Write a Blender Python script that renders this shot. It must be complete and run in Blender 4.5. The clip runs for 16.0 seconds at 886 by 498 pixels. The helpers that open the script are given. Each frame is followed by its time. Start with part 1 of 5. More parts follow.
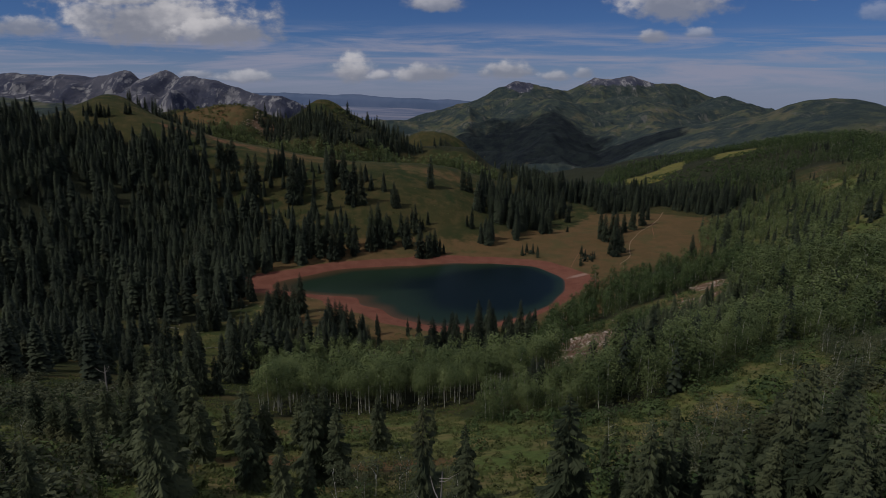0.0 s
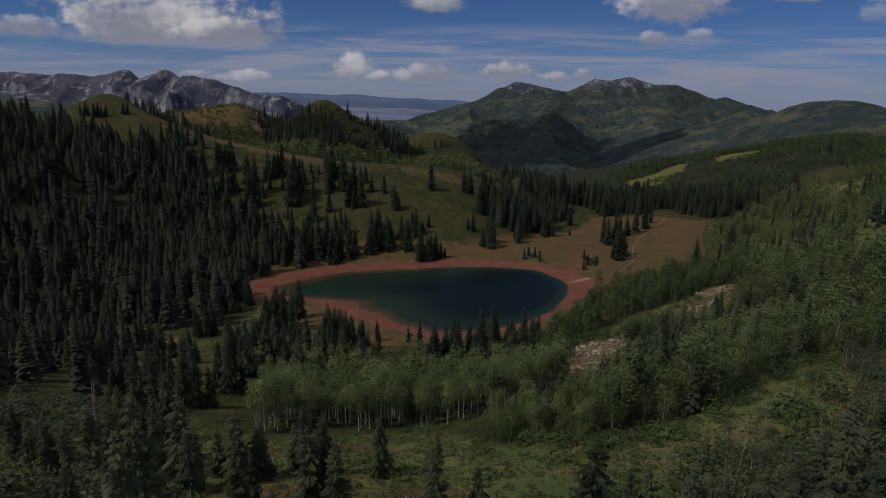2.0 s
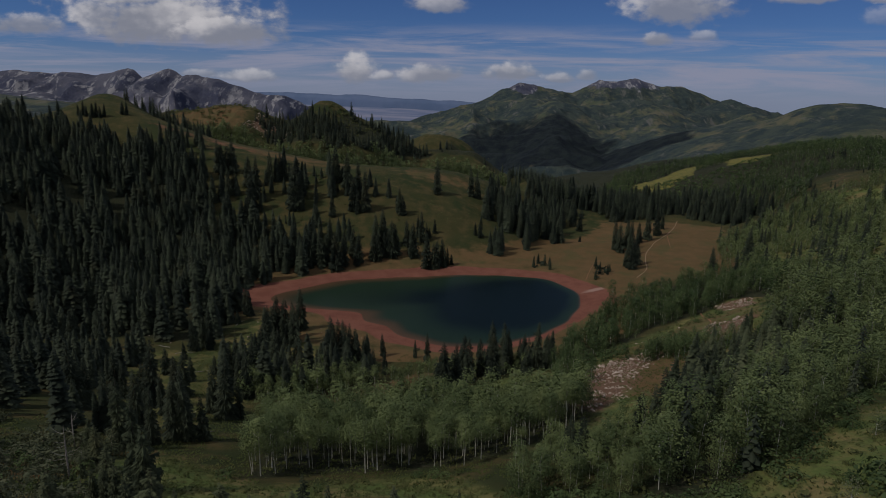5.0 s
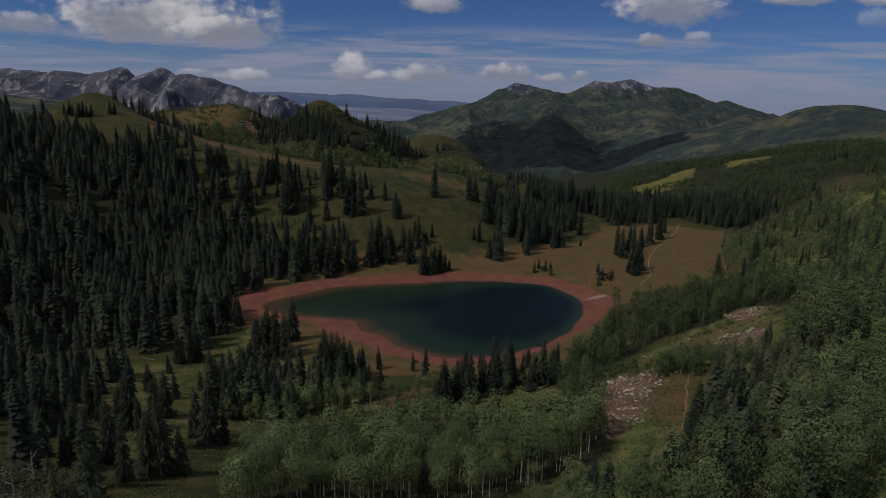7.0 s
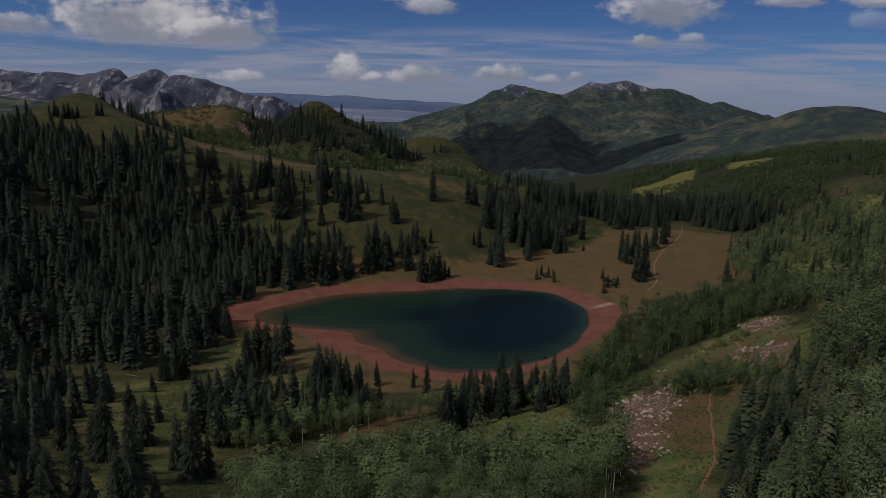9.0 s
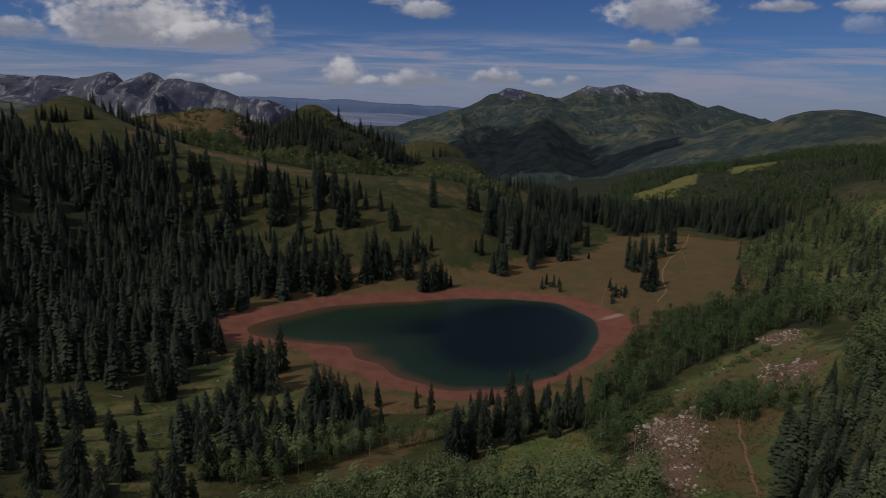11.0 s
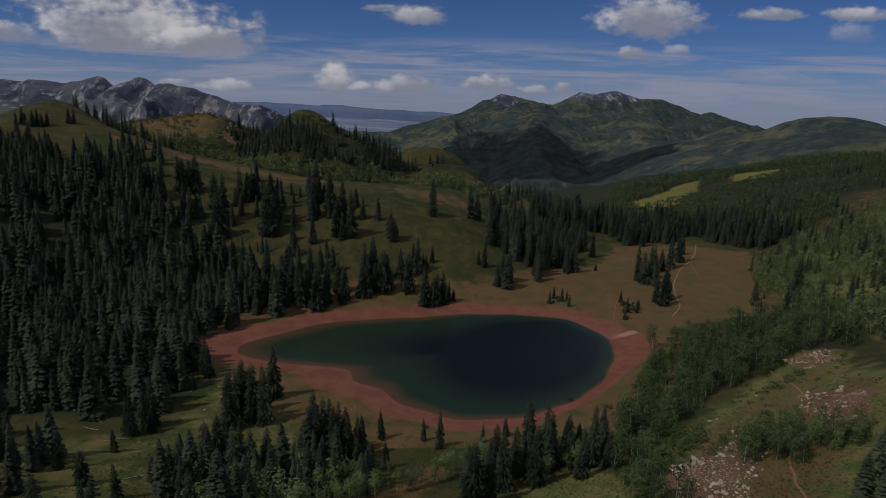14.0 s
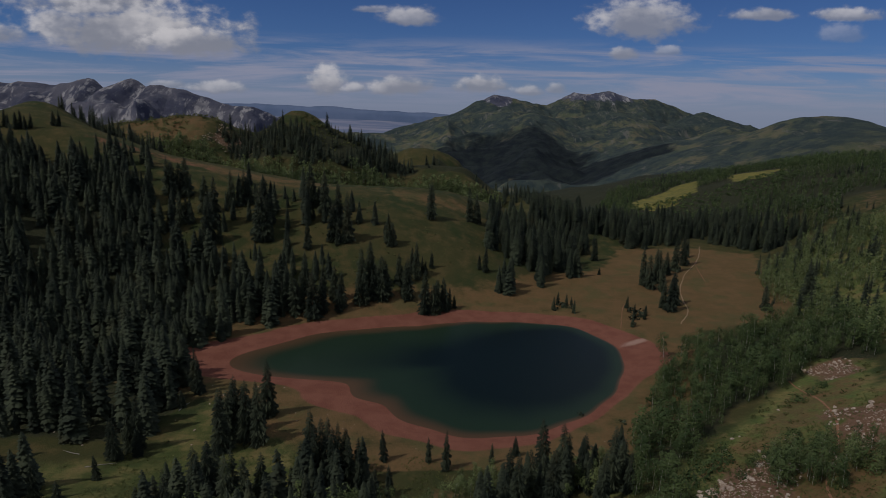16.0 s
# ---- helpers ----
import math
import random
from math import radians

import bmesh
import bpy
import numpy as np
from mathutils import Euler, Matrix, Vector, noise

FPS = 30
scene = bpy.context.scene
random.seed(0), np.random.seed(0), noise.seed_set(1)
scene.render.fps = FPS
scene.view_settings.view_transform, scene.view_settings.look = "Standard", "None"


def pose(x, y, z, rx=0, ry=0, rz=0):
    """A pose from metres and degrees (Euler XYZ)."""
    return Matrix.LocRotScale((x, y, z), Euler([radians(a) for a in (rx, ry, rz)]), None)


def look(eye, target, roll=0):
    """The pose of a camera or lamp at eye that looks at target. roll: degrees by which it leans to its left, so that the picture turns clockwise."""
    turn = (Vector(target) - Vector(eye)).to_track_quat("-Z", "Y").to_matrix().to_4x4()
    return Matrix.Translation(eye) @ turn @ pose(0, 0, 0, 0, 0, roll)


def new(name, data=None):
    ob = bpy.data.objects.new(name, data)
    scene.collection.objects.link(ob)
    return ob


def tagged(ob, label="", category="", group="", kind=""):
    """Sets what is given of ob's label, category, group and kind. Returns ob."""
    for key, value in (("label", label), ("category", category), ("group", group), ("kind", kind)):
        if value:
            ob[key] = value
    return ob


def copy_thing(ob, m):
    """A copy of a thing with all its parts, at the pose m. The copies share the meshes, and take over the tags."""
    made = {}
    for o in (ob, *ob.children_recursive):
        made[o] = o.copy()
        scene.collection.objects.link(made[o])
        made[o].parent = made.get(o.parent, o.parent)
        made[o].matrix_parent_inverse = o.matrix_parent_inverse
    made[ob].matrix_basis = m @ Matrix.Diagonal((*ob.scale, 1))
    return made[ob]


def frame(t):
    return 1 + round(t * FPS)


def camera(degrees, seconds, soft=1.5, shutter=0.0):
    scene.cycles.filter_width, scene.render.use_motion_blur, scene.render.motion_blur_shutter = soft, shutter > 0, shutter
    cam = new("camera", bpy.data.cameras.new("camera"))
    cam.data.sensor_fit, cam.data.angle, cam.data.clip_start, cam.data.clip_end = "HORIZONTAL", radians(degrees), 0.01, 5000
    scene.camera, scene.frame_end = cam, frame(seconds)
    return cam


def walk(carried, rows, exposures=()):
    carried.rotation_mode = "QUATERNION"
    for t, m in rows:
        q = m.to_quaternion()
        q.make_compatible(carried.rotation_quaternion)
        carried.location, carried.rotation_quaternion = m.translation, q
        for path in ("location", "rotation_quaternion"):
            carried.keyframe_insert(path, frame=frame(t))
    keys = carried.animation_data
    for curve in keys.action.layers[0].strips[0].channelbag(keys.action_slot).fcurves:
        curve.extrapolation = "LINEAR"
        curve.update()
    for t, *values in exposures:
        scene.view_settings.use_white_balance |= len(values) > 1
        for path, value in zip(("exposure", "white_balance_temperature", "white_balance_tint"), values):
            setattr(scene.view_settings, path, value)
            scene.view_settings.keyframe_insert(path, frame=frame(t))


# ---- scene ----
cam = camera(72.3, 16.0, soft=0.9)
PATH = [
    (0, (8.888, 46.378, 122.142), (8.902, 48.315, 121.647), 0.4),
    (0.5, (8.712, 48.155, 121.764), (8.734, 50.093, 121.27), 0.4),
    (1, (8.322, 49.578, 121.775), (8.349, 51.516, 121.283), 0.4),
    (1.5, (8.034, 51.174, 122.396), (8.058, 53.112, 121.903), 0.5),
    (2, (7.762, 53.168, 122.59), (7.778, 55.106, 122.096), 0.6),
    (2.5, (7.315, 55.158, 122.853), (7.324, 57.096, 122.359), 0.7),
    (3, (6.902, 57.644, 122.956), (6.905, 59.583, 122.463), 0.7),
    (3.5, (6.509, 59.997, 123.186), (6.507, 61.936, 122.693), 0.8),
    (4, (5.904, 62.752, 123.59), (5.904, 64.691, 123.097), 0.8),
    (6.5, (2.925, 79.225, 123.709), (2.947, 81.163, 123.216), 1.1),
    (7, (2.586, 83.09, 123.504), (2.611, 85.028, 123.012), 1.1),
    (7.5, (1.973, 86.996, 123.305), (2.002, 88.934, 122.814), 1.1),
    (8, (1.378, 90.961, 123.241), (1.411, 92.9, 122.75), 1.1),
    (8.5, (0.558, 94.746, 122.991), (0.595, 96.685, 122.503), 1.1),
    (9, (-0.121, 98.704, 122.943), (-0.08, 100.643, 122.455), 1.1),
    (11.5, (-4.301, 118.146, 122.151), (-4.245, 120.088, 121.678), 1.2),
    (12, (-5.412, 121.755, 122.142), (-5.352, 123.698, 121.671), 1.3),
    (12.5, (-6.181, 125.474, 121.967), (-6.118, 127.417, 121.499), 1.3),
    (13, (-7.258, 129.022, 121.651), (-7.19, 130.966, 121.187), 1.3),
    (13.5, (-8.258, 132.687, 121.429), (-8.185, 134.632, 120.968), 1.3),
    (14, (-9.269, 136.139, 121.124), (-9.19, 138.084, 120.667), 1.3),
    (14.5, (-10.101, 139.679, 121.141), (-10.018, 141.624, 120.684), 1.2),
    (15, (-11.188, 143.268, 121.014), (-11.098, 145.213, 120.558), 1.2),
    (15.5, (-12.071, 146.677, 120.978), (-11.976, 148.622, 120.523), 1.2),
    (16, (-12.694, 150.017, 120.689), (-12.594, 151.962, 120.235), 1.1),
]
walk(cam, [(t, look(e, a, r)) for t, e, a, r in PATH])

# ---- world, sun and exposure ----
SUN_TO = Vector((-0.56, -0.27, 0.79)).normalized()
world = bpy.data.worlds.new("sky")
scene.world = world
world.use_nodes = True
scene.view_settings.exposure = -1.0


class Nodes:
    """Short hand for building node trees."""

    def __init__(self, tree):
        self.tree = tree
        tree.nodes.clear()

    def add(self, kind, ins=()):
        node = self.tree.nodes.new(kind)
        for key, value in dict(ins).items():
            self.put(node.inputs[key], value)
        return node

    def layer(self, name):
        node = self.add("ShaderNodeVertexColor")
        node.layer_name = name
        return self.add("ShaderNodeSeparateColor", ins={0: node.outputs[0]}).outputs

    def put(self, socket, value):
        if isinstance(value, bpy.types.NodeSocket):
            self.tree.links.new(value, socket)
        else:
            socket.default_value = value

    def math(self, op, a, b=0.0, clamp=False):
        node = self.add("ShaderNodeMath")
        node.operation, node.use_clamp = op, clamp
        self.put(node.inputs[0], a)
        self.put(node.inputs[1], b)
        return node.outputs[0]

    def smooth(self, v, lo, hi):
        node = self.add("ShaderNodeMapRange", ins={"Value": v, "From Min": lo, "From Max": hi})
        node.interpolation_type = "SMOOTHSTEP"
        return node.outputs["Result"]

    def mix(self, f, a, b, blend="MIX"):
        node = self.add("ShaderNodeMix")
        node.data_type, node.blend_type = "RGBA", blend
        self.put(node.inputs[0], f)
        self.put(node.inputs[6], a)
        self.put(node.inputs[7], b)
        return node.outputs[2]

    def noise(self, vec, scale, detail=4.0, rough=0.55, distortion=0.0):
        return self.add("ShaderNodeTexNoise", ins={"Vector": vec, "Scale": scale, "Detail": detail, "Roughness": rough, "Distortion": distortion}).outputs[0]


def build_sky():
    n = Nodes(world.node_tree)
    sky = n.add("ShaderNodeTexSky")
    sky.sky_type, sky.sun_disc, sky.sun_elevation, sky.sun_rotation = "NISHITA", False, radians(52), radians(244.4)
    sky.altitude, sky.air_density, sky.dust_density, sky.ozone_density = 2800, 1.0, 1.4, 1.6
    way = n.add("ShaderNodeTexCoord").outputs["Generated"]
    xyz = n.add("ShaderNodeSeparateXYZ", ins={0: way})
    x, y, z = xyz.outputs
    ahead = n.math("MAXIMUM", y, 0.05)
    u, v = n.math("DIVIDE", x, ahead), n.math("DIVIDE", z, ahead)
    flat = n.add("ShaderNodeCombineXYZ", ins={0: u, 1: n.math("MULTIPLY", v, 1.6), 2: 0.0}).outputs[0]
    billow = n.noise(flat, 46.0, 7.0, 0.5)
    lumps = n.noise(flat, 17.0, 5.0, 0.55)
    rough = n.math("ADD", n.math("MULTIPLY", n.math("SUBTRACT", billow, 0.5), 1.5), n.math("MULTIPLY", n.math("SUBTRACT", lumps, 0.5), 1.6))
    swell = n.noise(flat, 8.0, 4.0, 0.5)
    soft_light = n.math("ADD", n.math("MULTIPLY", n.math("SUBTRACT", swell, 0.5), 2.6), n.math("MULTIPLY", n.math("SUBTRACT", billow, 0.5), 0.8))
    # heaped clouds: place across and up, half width, half height, thickness
    heaps = [(-0.425, 0.100, 0.150, 0.044, 1.0), (-0.34, 0.087, 0.085, 0.026, 0.95), (-0.535, 0.106, 0.05, 0.03, 0.9), (-0.477, 0.142, 0.11, 0.03, 0.95), (-0.645, 0.094, 0.06, 0.018, 0.8),
             (-0.005, 0.134, 0.045, 0.017, 0.8), (-0.062, 0.145, 0.03, 0.006, 0.6), (0.36, 0.134, 0.084, 0.035, 0.85), (0.332, 0.088, 0.022, 0.012, 0.75), (0.405, 0.094, 0.02, 0.009, 0.55),
             (0.555, 0.152, 0.055, 0.011, 0.8), (0.70, 0.155, 0.06, 0.012, 0.8), (0.69, 0.126, 0.04, 0.016, 0.3), (-0.138, 0.033, 0.033, 0.024, 0.9), (-0.095, 0.027, 0.02, 0.009, 0.7), (-0.024, 0.029, 0.05, 0.016, 0.85),
             (0.106, 0.034, 0.042, 0.016, 0.85), (0.183, 0.028, 0.024, 0.009, 0.7), (0.228, 0.032, 0.017, 0.010, 0.65), (-0.309, 0.023, 0.042, 0.012, 0.7), (-0.388, 0.026, 0.03, 0.007, 0.6)]
    cover, lit = 0.0, 0.0
    for cu, cv, a, b, thick in heaps:
        a, b = a * 1.22, b * 1.3
        du, dv = n.math("DIVIDE", n.math("SUBTRACT", u, cu), a), n.math("DIVIDE", n.math("SUBTRACT", v, cv), b)
        dv = n.math("MINIMUM", dv, n.math("MULTIPLY", dv, 1.7))
        away = n.math("SQRT", n.math("ADD", n.math("MULTIPLY", du, du), n.math("MULTIPLY", dv, dv)))
        body = n.math("ADD", n.math("MULTIPLY", n.math("SUBTRACT", 1.0, away), 1.3), n.math("MULTIPLY", rough, 0.8))
        mask = n.math("MULTIPLY", n.smooth(body, -0.12, 0.72), thick)
        cover = n.math("MAXIMUM", cover, mask)
        top = n.math("ADD", n.math("MULTIPLY", dv, 0.75), soft_light)
        top = n.math("SUBTRACT", top, n.math("MULTIPLY", du, 0.28))
        lit = n.math("MAXIMUM", lit, n.math("MULTIPLY", n.smooth(top, -0.30, 0.95), n.smooth(body, -0.12, 0.5)))
    # drawn-out veils and thin streaks
    streak_at = n.add("ShaderNodeCombineXYZ", ins={0: n.math("MULTIPLY", u, 1.6), 1: n.math("MULTIPLY", v, 22.0), 2: 3.1}).outputs[0]
    streak = n.smooth(n.noise(streak_at, 2.2, 7.0, 0.62, 0.5), 0.40, 0.66)
    belt = n.math("MULTIPLY", n.smooth(v, -0.01, 0.03), n.math("SUBTRACT", 1.0, n.smooth(v, 0.075, 0.115)))
    veil = n.math("MULTIPLY", n.math("MULTIPLY", streak, belt), 0.9)
    low = n.math("MULTIPLY", n.math("SUBTRACT", 1.0, n.smooth(v, -0.01, 0.095)), 0.72)
    front = n.smooth(y, 0.05, 0.2)
    # added clouds overhead, never in view, kept bright to lift the shadows
    high_at = n.add("ShaderNodeCombineXYZ", ins={0: x, 1: y, 2: n.math("MULTIPLY", z, 2.0)}).outputs[0]
    rest = n.math("MULTIPLY", n.smooth(n.noise(high_at, 3.0, 6.0, 0.55), 0.40, 0.58), n.smooth(z, 0.2, 0.4))
    base = n.mix(1.0, sky.outputs[0], (0.43, 0.645, 1.07, 1), "MULTIPLY")
    base = n.mix(n.math("MULTIPLY", low, front), base, (4.7, 5.1, 7.2, 1))
    base = n.mix(n.math("MULTIPLY", veil, front), base, (5.6, 5.9, 8.0, 1))
    cloud = n.mix(lit, (4.8, 5.1, 6.3, 1), (12.0, 11.7, 12.3, 1))
    base = n.mix(n.math("MULTIPLY", cover, front), base, cloud)
    base = n.mix(n.math("MULTIPLY", rest, 0.8), base, (11.8, 12.1, 13.0, 1))
    n.add("ShaderNodeOutputWorld", ins={0: n.add("ShaderNodeBackground", ins={0: base, 1: 0.082}).outputs[0]})


build_sky()
sun = new("sun", bpy.data.lights.new("sun", "SUN"))
sun.data.energy, sun.data.angle, sun.data.color = 3.2, radians(0.53), (1.0, 0.94, 0.85)
sun.matrix_world = look(SUN_TO * 500, (0, 0, 0))


# ---- materials ----
def shader(name, rough=0.9, spec=0.2):
    m = bpy.data.materials.new(name)
    m.use_nodes = True
    n = Nodes(m.node_tree)
    bsdf = n.add("ShaderNodeBsdfPrincipled", ins={"Roughness": rough, "Specular IOR Level": spec})
    n.add("ShaderNodeOutputMaterial", ins={0: bsdf.outputs[0]})
    return m, n, bsdf


def place(n):
    return n.add("ShaderNodeNewGeometry").outputs["Position"]


def leaf_material(name, dark, light, turn=0.0, spread=0.16, through_light=0.3):
    """Leaves: a shade for each tree, patches through the stand and single light sprays."""
    m, n, bsdf = shader(name, 0.75, 0.15)
    pos = place(n)
    tone, alone = n.layer("tone")[:2]
    each = n.math("ADD", tone, n.math("MULTIPLY", alone, n.add("ShaderNodeObjectInfo").outputs["Random"]))
    isle = n.add("ShaderNodeNewGeometry").outputs["Random Per Island"]
    patch = n.math("ADD", n.math("MULTIPLY", n.noise(pos, spread, 2.0), 0.65), n.math("MULTIPLY", n.noise(pos, 0.024, 3.0), 0.35))
    patch = n.smooth(patch, 0.38, 0.62)
    clump = n.smooth(n.noise(pos, 0.55, 2.0), 0.36, 0.64)
    f = n.math("ADD", n.math("MULTIPLY", patch, 0.5), n.math("MULTIPLY", each, 0.65))
    f = n.math("ADD", f, n.math("MULTIPLY", clump, 0.2))
    f = n.math("ADD", n.math("SUBTRACT", f, 0.36), n.math("MULTIPLY", isle, 0.12), True)
    col = n.mix(f, (*dark, 1), (*light, 1))
    if turn:
        col = n.mix(n.math("MULTIPLY", n.smooth(n.noise(pos, 0.05, 2.0), 0.58, 0.75), turn), col, (0.16, 0.13, 0.05, 1))
    n.put(bsdf.inputs["Base Color"], col)
    glow = n.add("ShaderNodeBsdfTranslucent", ins={0: col})
    both = n.add("ShaderNodeMixShader", ins={0: through_light, 1: bsdf.outputs[0], 2: glow.outputs[0]})
    n.add("ShaderNodeOutputMaterial", ins={0: both.outputs[0]}).is_active_output = True
    return m


NEEDLES = leaf_material("needles", (0.018, 0.026, 0.018), (0.061, 0.075, 0.045), 0.15, 0.16, 0.2)
FIR_NEEDLES = leaf_material("fir_needles", (0.031, 0.042, 0.023), (0.110, 0.125, 0.064), 0.3, 0.16, 0.15)
ASPEN_LEAVES = leaf_material("aspen_leaves", (0.070, 0.098, 0.039), (0.194, 0.230, 0.093), 0.0, 0.16, 0.25)
SHRUB_LEAVES = leaf_material("shrub_leaves", (0.065, 0.080, 0.028), (0.155, 0.158, 0.062), 0.3, 0.16, 0.4)
# darkened copy of the aspen leaves, for shore and valley stands and bushes
DARK_LEAVES = leaf_material("dark_leaves", (0.042, 0.069, 0.026), (0.118, 0.156, 0.058), 0.0, 0.16, 0.25)
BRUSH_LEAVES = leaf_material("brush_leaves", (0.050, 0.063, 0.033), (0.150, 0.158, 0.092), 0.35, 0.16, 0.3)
GRASS_BLADES = leaf_material("grass_blades", (0.090, 0.110, 0.036), (0.23, 0.215, 0.095), 0.4, 0.08, 0.5)


def bark_material(name, base, marks, amount, scale):
    m, n, bsdf = shader(name, 0.85)
    pos = place(n)
    stretch = n.add("ShaderNodeMapping", ins={"Vector": pos, "Scale": (1.0, 1.0, 2.5)}).outputs[0]
    f = n.math("MULTIPLY", n.smooth(n.noise(stretch, scale, 5.0), 0.5, 0.68), amount)
    n.put(bsdf.inputs["Base Color"], n.mix(f, (*base, 1), (*marks, 1)))
    bump = n.add("ShaderNodeBump", ins={"Strength": 0.4, "Distance": 0.05, "Height": n.noise(stretch, scale * 2, 4.0)})
    n.put(bsdf.inputs["Normal"], bump.outputs[0])
    return m


SPRUCE_BARK = bark_material("spruce_bark", (0.10, 0.08, 0.065), (0.04, 0.03, 0.025), 0.8, 3.0)
ASPEN_BARK = bark_material("aspen_bark", (0.45, 0.44, 0.39), (0.07, 0.06, 0.05), 0.8, 1.8)
DEAD_WOOD = bark_material("dead_wood", (0.26, 0.235, 0.21), (0.13, 0.115, 0.10), 0.7, 2.0)


def stone_material(name, light, dark, red):
    m, n, bsdf = shader(name, 0.9)
    pos = place(n)
    each = n.add("ShaderNodeObjectInfo").outputs["Random"]
    col = n.mix(n.smooth(n.noise(pos, 1.3, 6.0), 0.35, 0.65), (*light, 1), (*dark, 1))
    col = n.mix(n.math("MULTIPLY", n.smooth(n.noise(pos, 0.16, 3.0), 0.45, 0.7), 0.6), col, (*red, 1))
    col = n.mix(n.math("MULTIPLY", each, 0.3), col, (*dark, 1))
    n.put(bsdf.inputs["Base Color"], col)
    bump = n.add("ShaderNodeBump", ins={"Strength": 0.6, "Distance": 0.12, "Height": n.noise(pos, 2.6, 6.0)})
    n.put(bsdf.inputs["Normal"], bump.outputs[0])
    return m


STONE = stone_material("pale_stone", (0.47, 0.40, 0.33), (0.25, 0.19, 0.15), (0.20, 0.125, 0.085))


def ground_material():
    """Grass, dry meadow, red beach, rocky ground and wooded soil, told apart by two sets of cover weights."""
    m, n, bsdf = shader("ground", 0.95, 0.1)
    pos = place(n)
    red, dry, rock = n.layer("cover")[:3]
    wood_and_shadow, peak, gold = n.layer("cover_far")[:3]
    coarse, mid, fine = n.noise(pos, 0.022, 5.0), n.noise(pos, 0.11, 5.0, 0.6), n.noise(pos, 0.9, 5.0, 0.65)
    tuft = n.noise(pos, 2.6, 3.0, 0.7)

    def worn(weight, lo=0.38, hi=0.62, k=0.55):
        edge = n.math("ADD", weight, n.math("MULTIPLY", n.math("SUBTRACT", n.math("ADD", mid, n.math("MULTIPLY", fine, 0.6)), 0.8), k))
        return n.smooth(edge, lo, hi)

    grass = n.mix(n.smooth(coarse, 0.38, 0.62), (0.028, 0.038, 0.014, 1), (0.052, 0.049, 0.019, 1))
    grass = n.mix(n.smooth(mid, 0.42, 0.7), grass, (0.080, 0.062, 0.026, 1))
    lush = n.layer("cover_near")[0]
    herbs = n.mix(n.smooth(mid, 0.38, 0.66), (0.088, 0.118, 0.034, 1), (0.168, 0.148, 0.056, 1))
    herbs = n.mix(n.math("MULTIPLY", n.smooth(n.noise(pos, 0.3, 5.0, 0.7), 0.5, 0.7), 0.6), herbs, (0.055, 0.066, 0.024, 1))
    herbs = n.mix(n.smooth(n.noise(pos, 0.055, 5.0, 0.7), 0.5, 0.70), herbs, (0.165, 0.125, 0.056, 1))
    grass = n.mix(worn(lush, 0.3, 0.7), grass, herbs)
    grass = n.mix(n.math("MULTIPLY", n.smooth(fine, 0.45, 0.75), 0.6), grass, (0.030, 0.042, 0.014, 1))
    straw = n.mix(n.smooth(mid, 0.35, 0.65), (0.108, 0.072, 0.032, 1), (0.140, 0.085, 0.040, 1))
    straw = n.mix(n.math("MULTIPLY", n.smooth(fine, 0.45, 0.7), 0.5), straw, (0.075, 0.060, 0.026, 1))
    straw = n.mix(n.math("MULTIPLY", n.smooth(n.noise(pos, 0.045, 6.0, 0.68), 0.50, 0.62), 0.65), straw, (0.078, 0.074, 0.030, 1))
    straw = n.mix(n.math("MULTIPLY", n.smooth(tuft, 0.52, 0.66), 0.35), straw, (0.060, 0.052, 0.024, 1))
    soil = n.mix(n.smooth(mid, 0.35, 0.65), (0.150, 0.058, 0.040, 1), (0.186, 0.077, 0.053, 1))
    soil = n.mix(worn(n.layer("cover_near")[1], 0.3, 0.8), soil, (0.30, 0.19, 0.15, 1))
    soil = n.mix(n.math("MULTIPLY", n.smooth(fine, 0.5, 0.75), 0.4), soil, (0.17, 0.075, 0.05, 1))
    scree = n.mix(n.smooth(fine, 0.42, 0.62), (0.120, 0.072, 0.044, 1), (0.168, 0.100, 0.066, 1))
    duff = n.mix(n.smooth(fine, 0.4, 0.65), (0.020, 0.026, 0.013, 1), (0.042, 0.040, 0.023, 1))
    # bare faces of the ranges, streaked downhill; woods and thin grass on the rest
    streak_at = n.add("ShaderNodeMapping", ins={"Vector": pos, "Rotation": (0.0, 0.35, 0.0), "Scale": (1.0, 0.3, 0.38)}).outputs[0]
    streaks = n.noise(streak_at, 0.022, 9.0, 0.72)
    # distance haze is painted into the rock and the woods as a blue tint
    hazy_cliff = n.mix(n.smooth(n.noise(pos, 0.0045, 6.0, 0.6), 0.40, 0.62), (0.050, 0.055, 0.086, 1), (0.100, 0.100, 0.126, 1))
    hazy_cliff = n.mix(n.math("MULTIPLY", n.smooth(streaks, 0.50, 0.60), n.smooth(n.noise(pos, 0.0036, 4.0, 0.6), 0.36, 0.52)), hazy_cliff, (0.29, 0.28, 0.285, 1))
    hazy_wood = n.mix(n.smooth(n.noise(pos, 0.019, 9.0, 0.72), 0.42, 0.6), (0.028, 0.042, 0.044, 1), (0.050, 0.064, 0.054, 1))
    yellow = n.mix(n.smooth(mid, 0.4, 0.65), (0.165, 0.145, 0.040, 1), (0.10, 0.10, 0.032, 1))
    col = n.mix(worn(wood_and_shadow), grass, duff)
    col = n.mix(worn(dry), col, straw)
    col = n.mix(worn(rock), col, scree)
    col = n.mix(worn(red, 0.4, 0.6, 0.35), col, soil)
    far = n.smooth(n.add("ShaderNodeSeparateXYZ", ins={0: pos}).outputs[1], 1150.0, 1800.0)
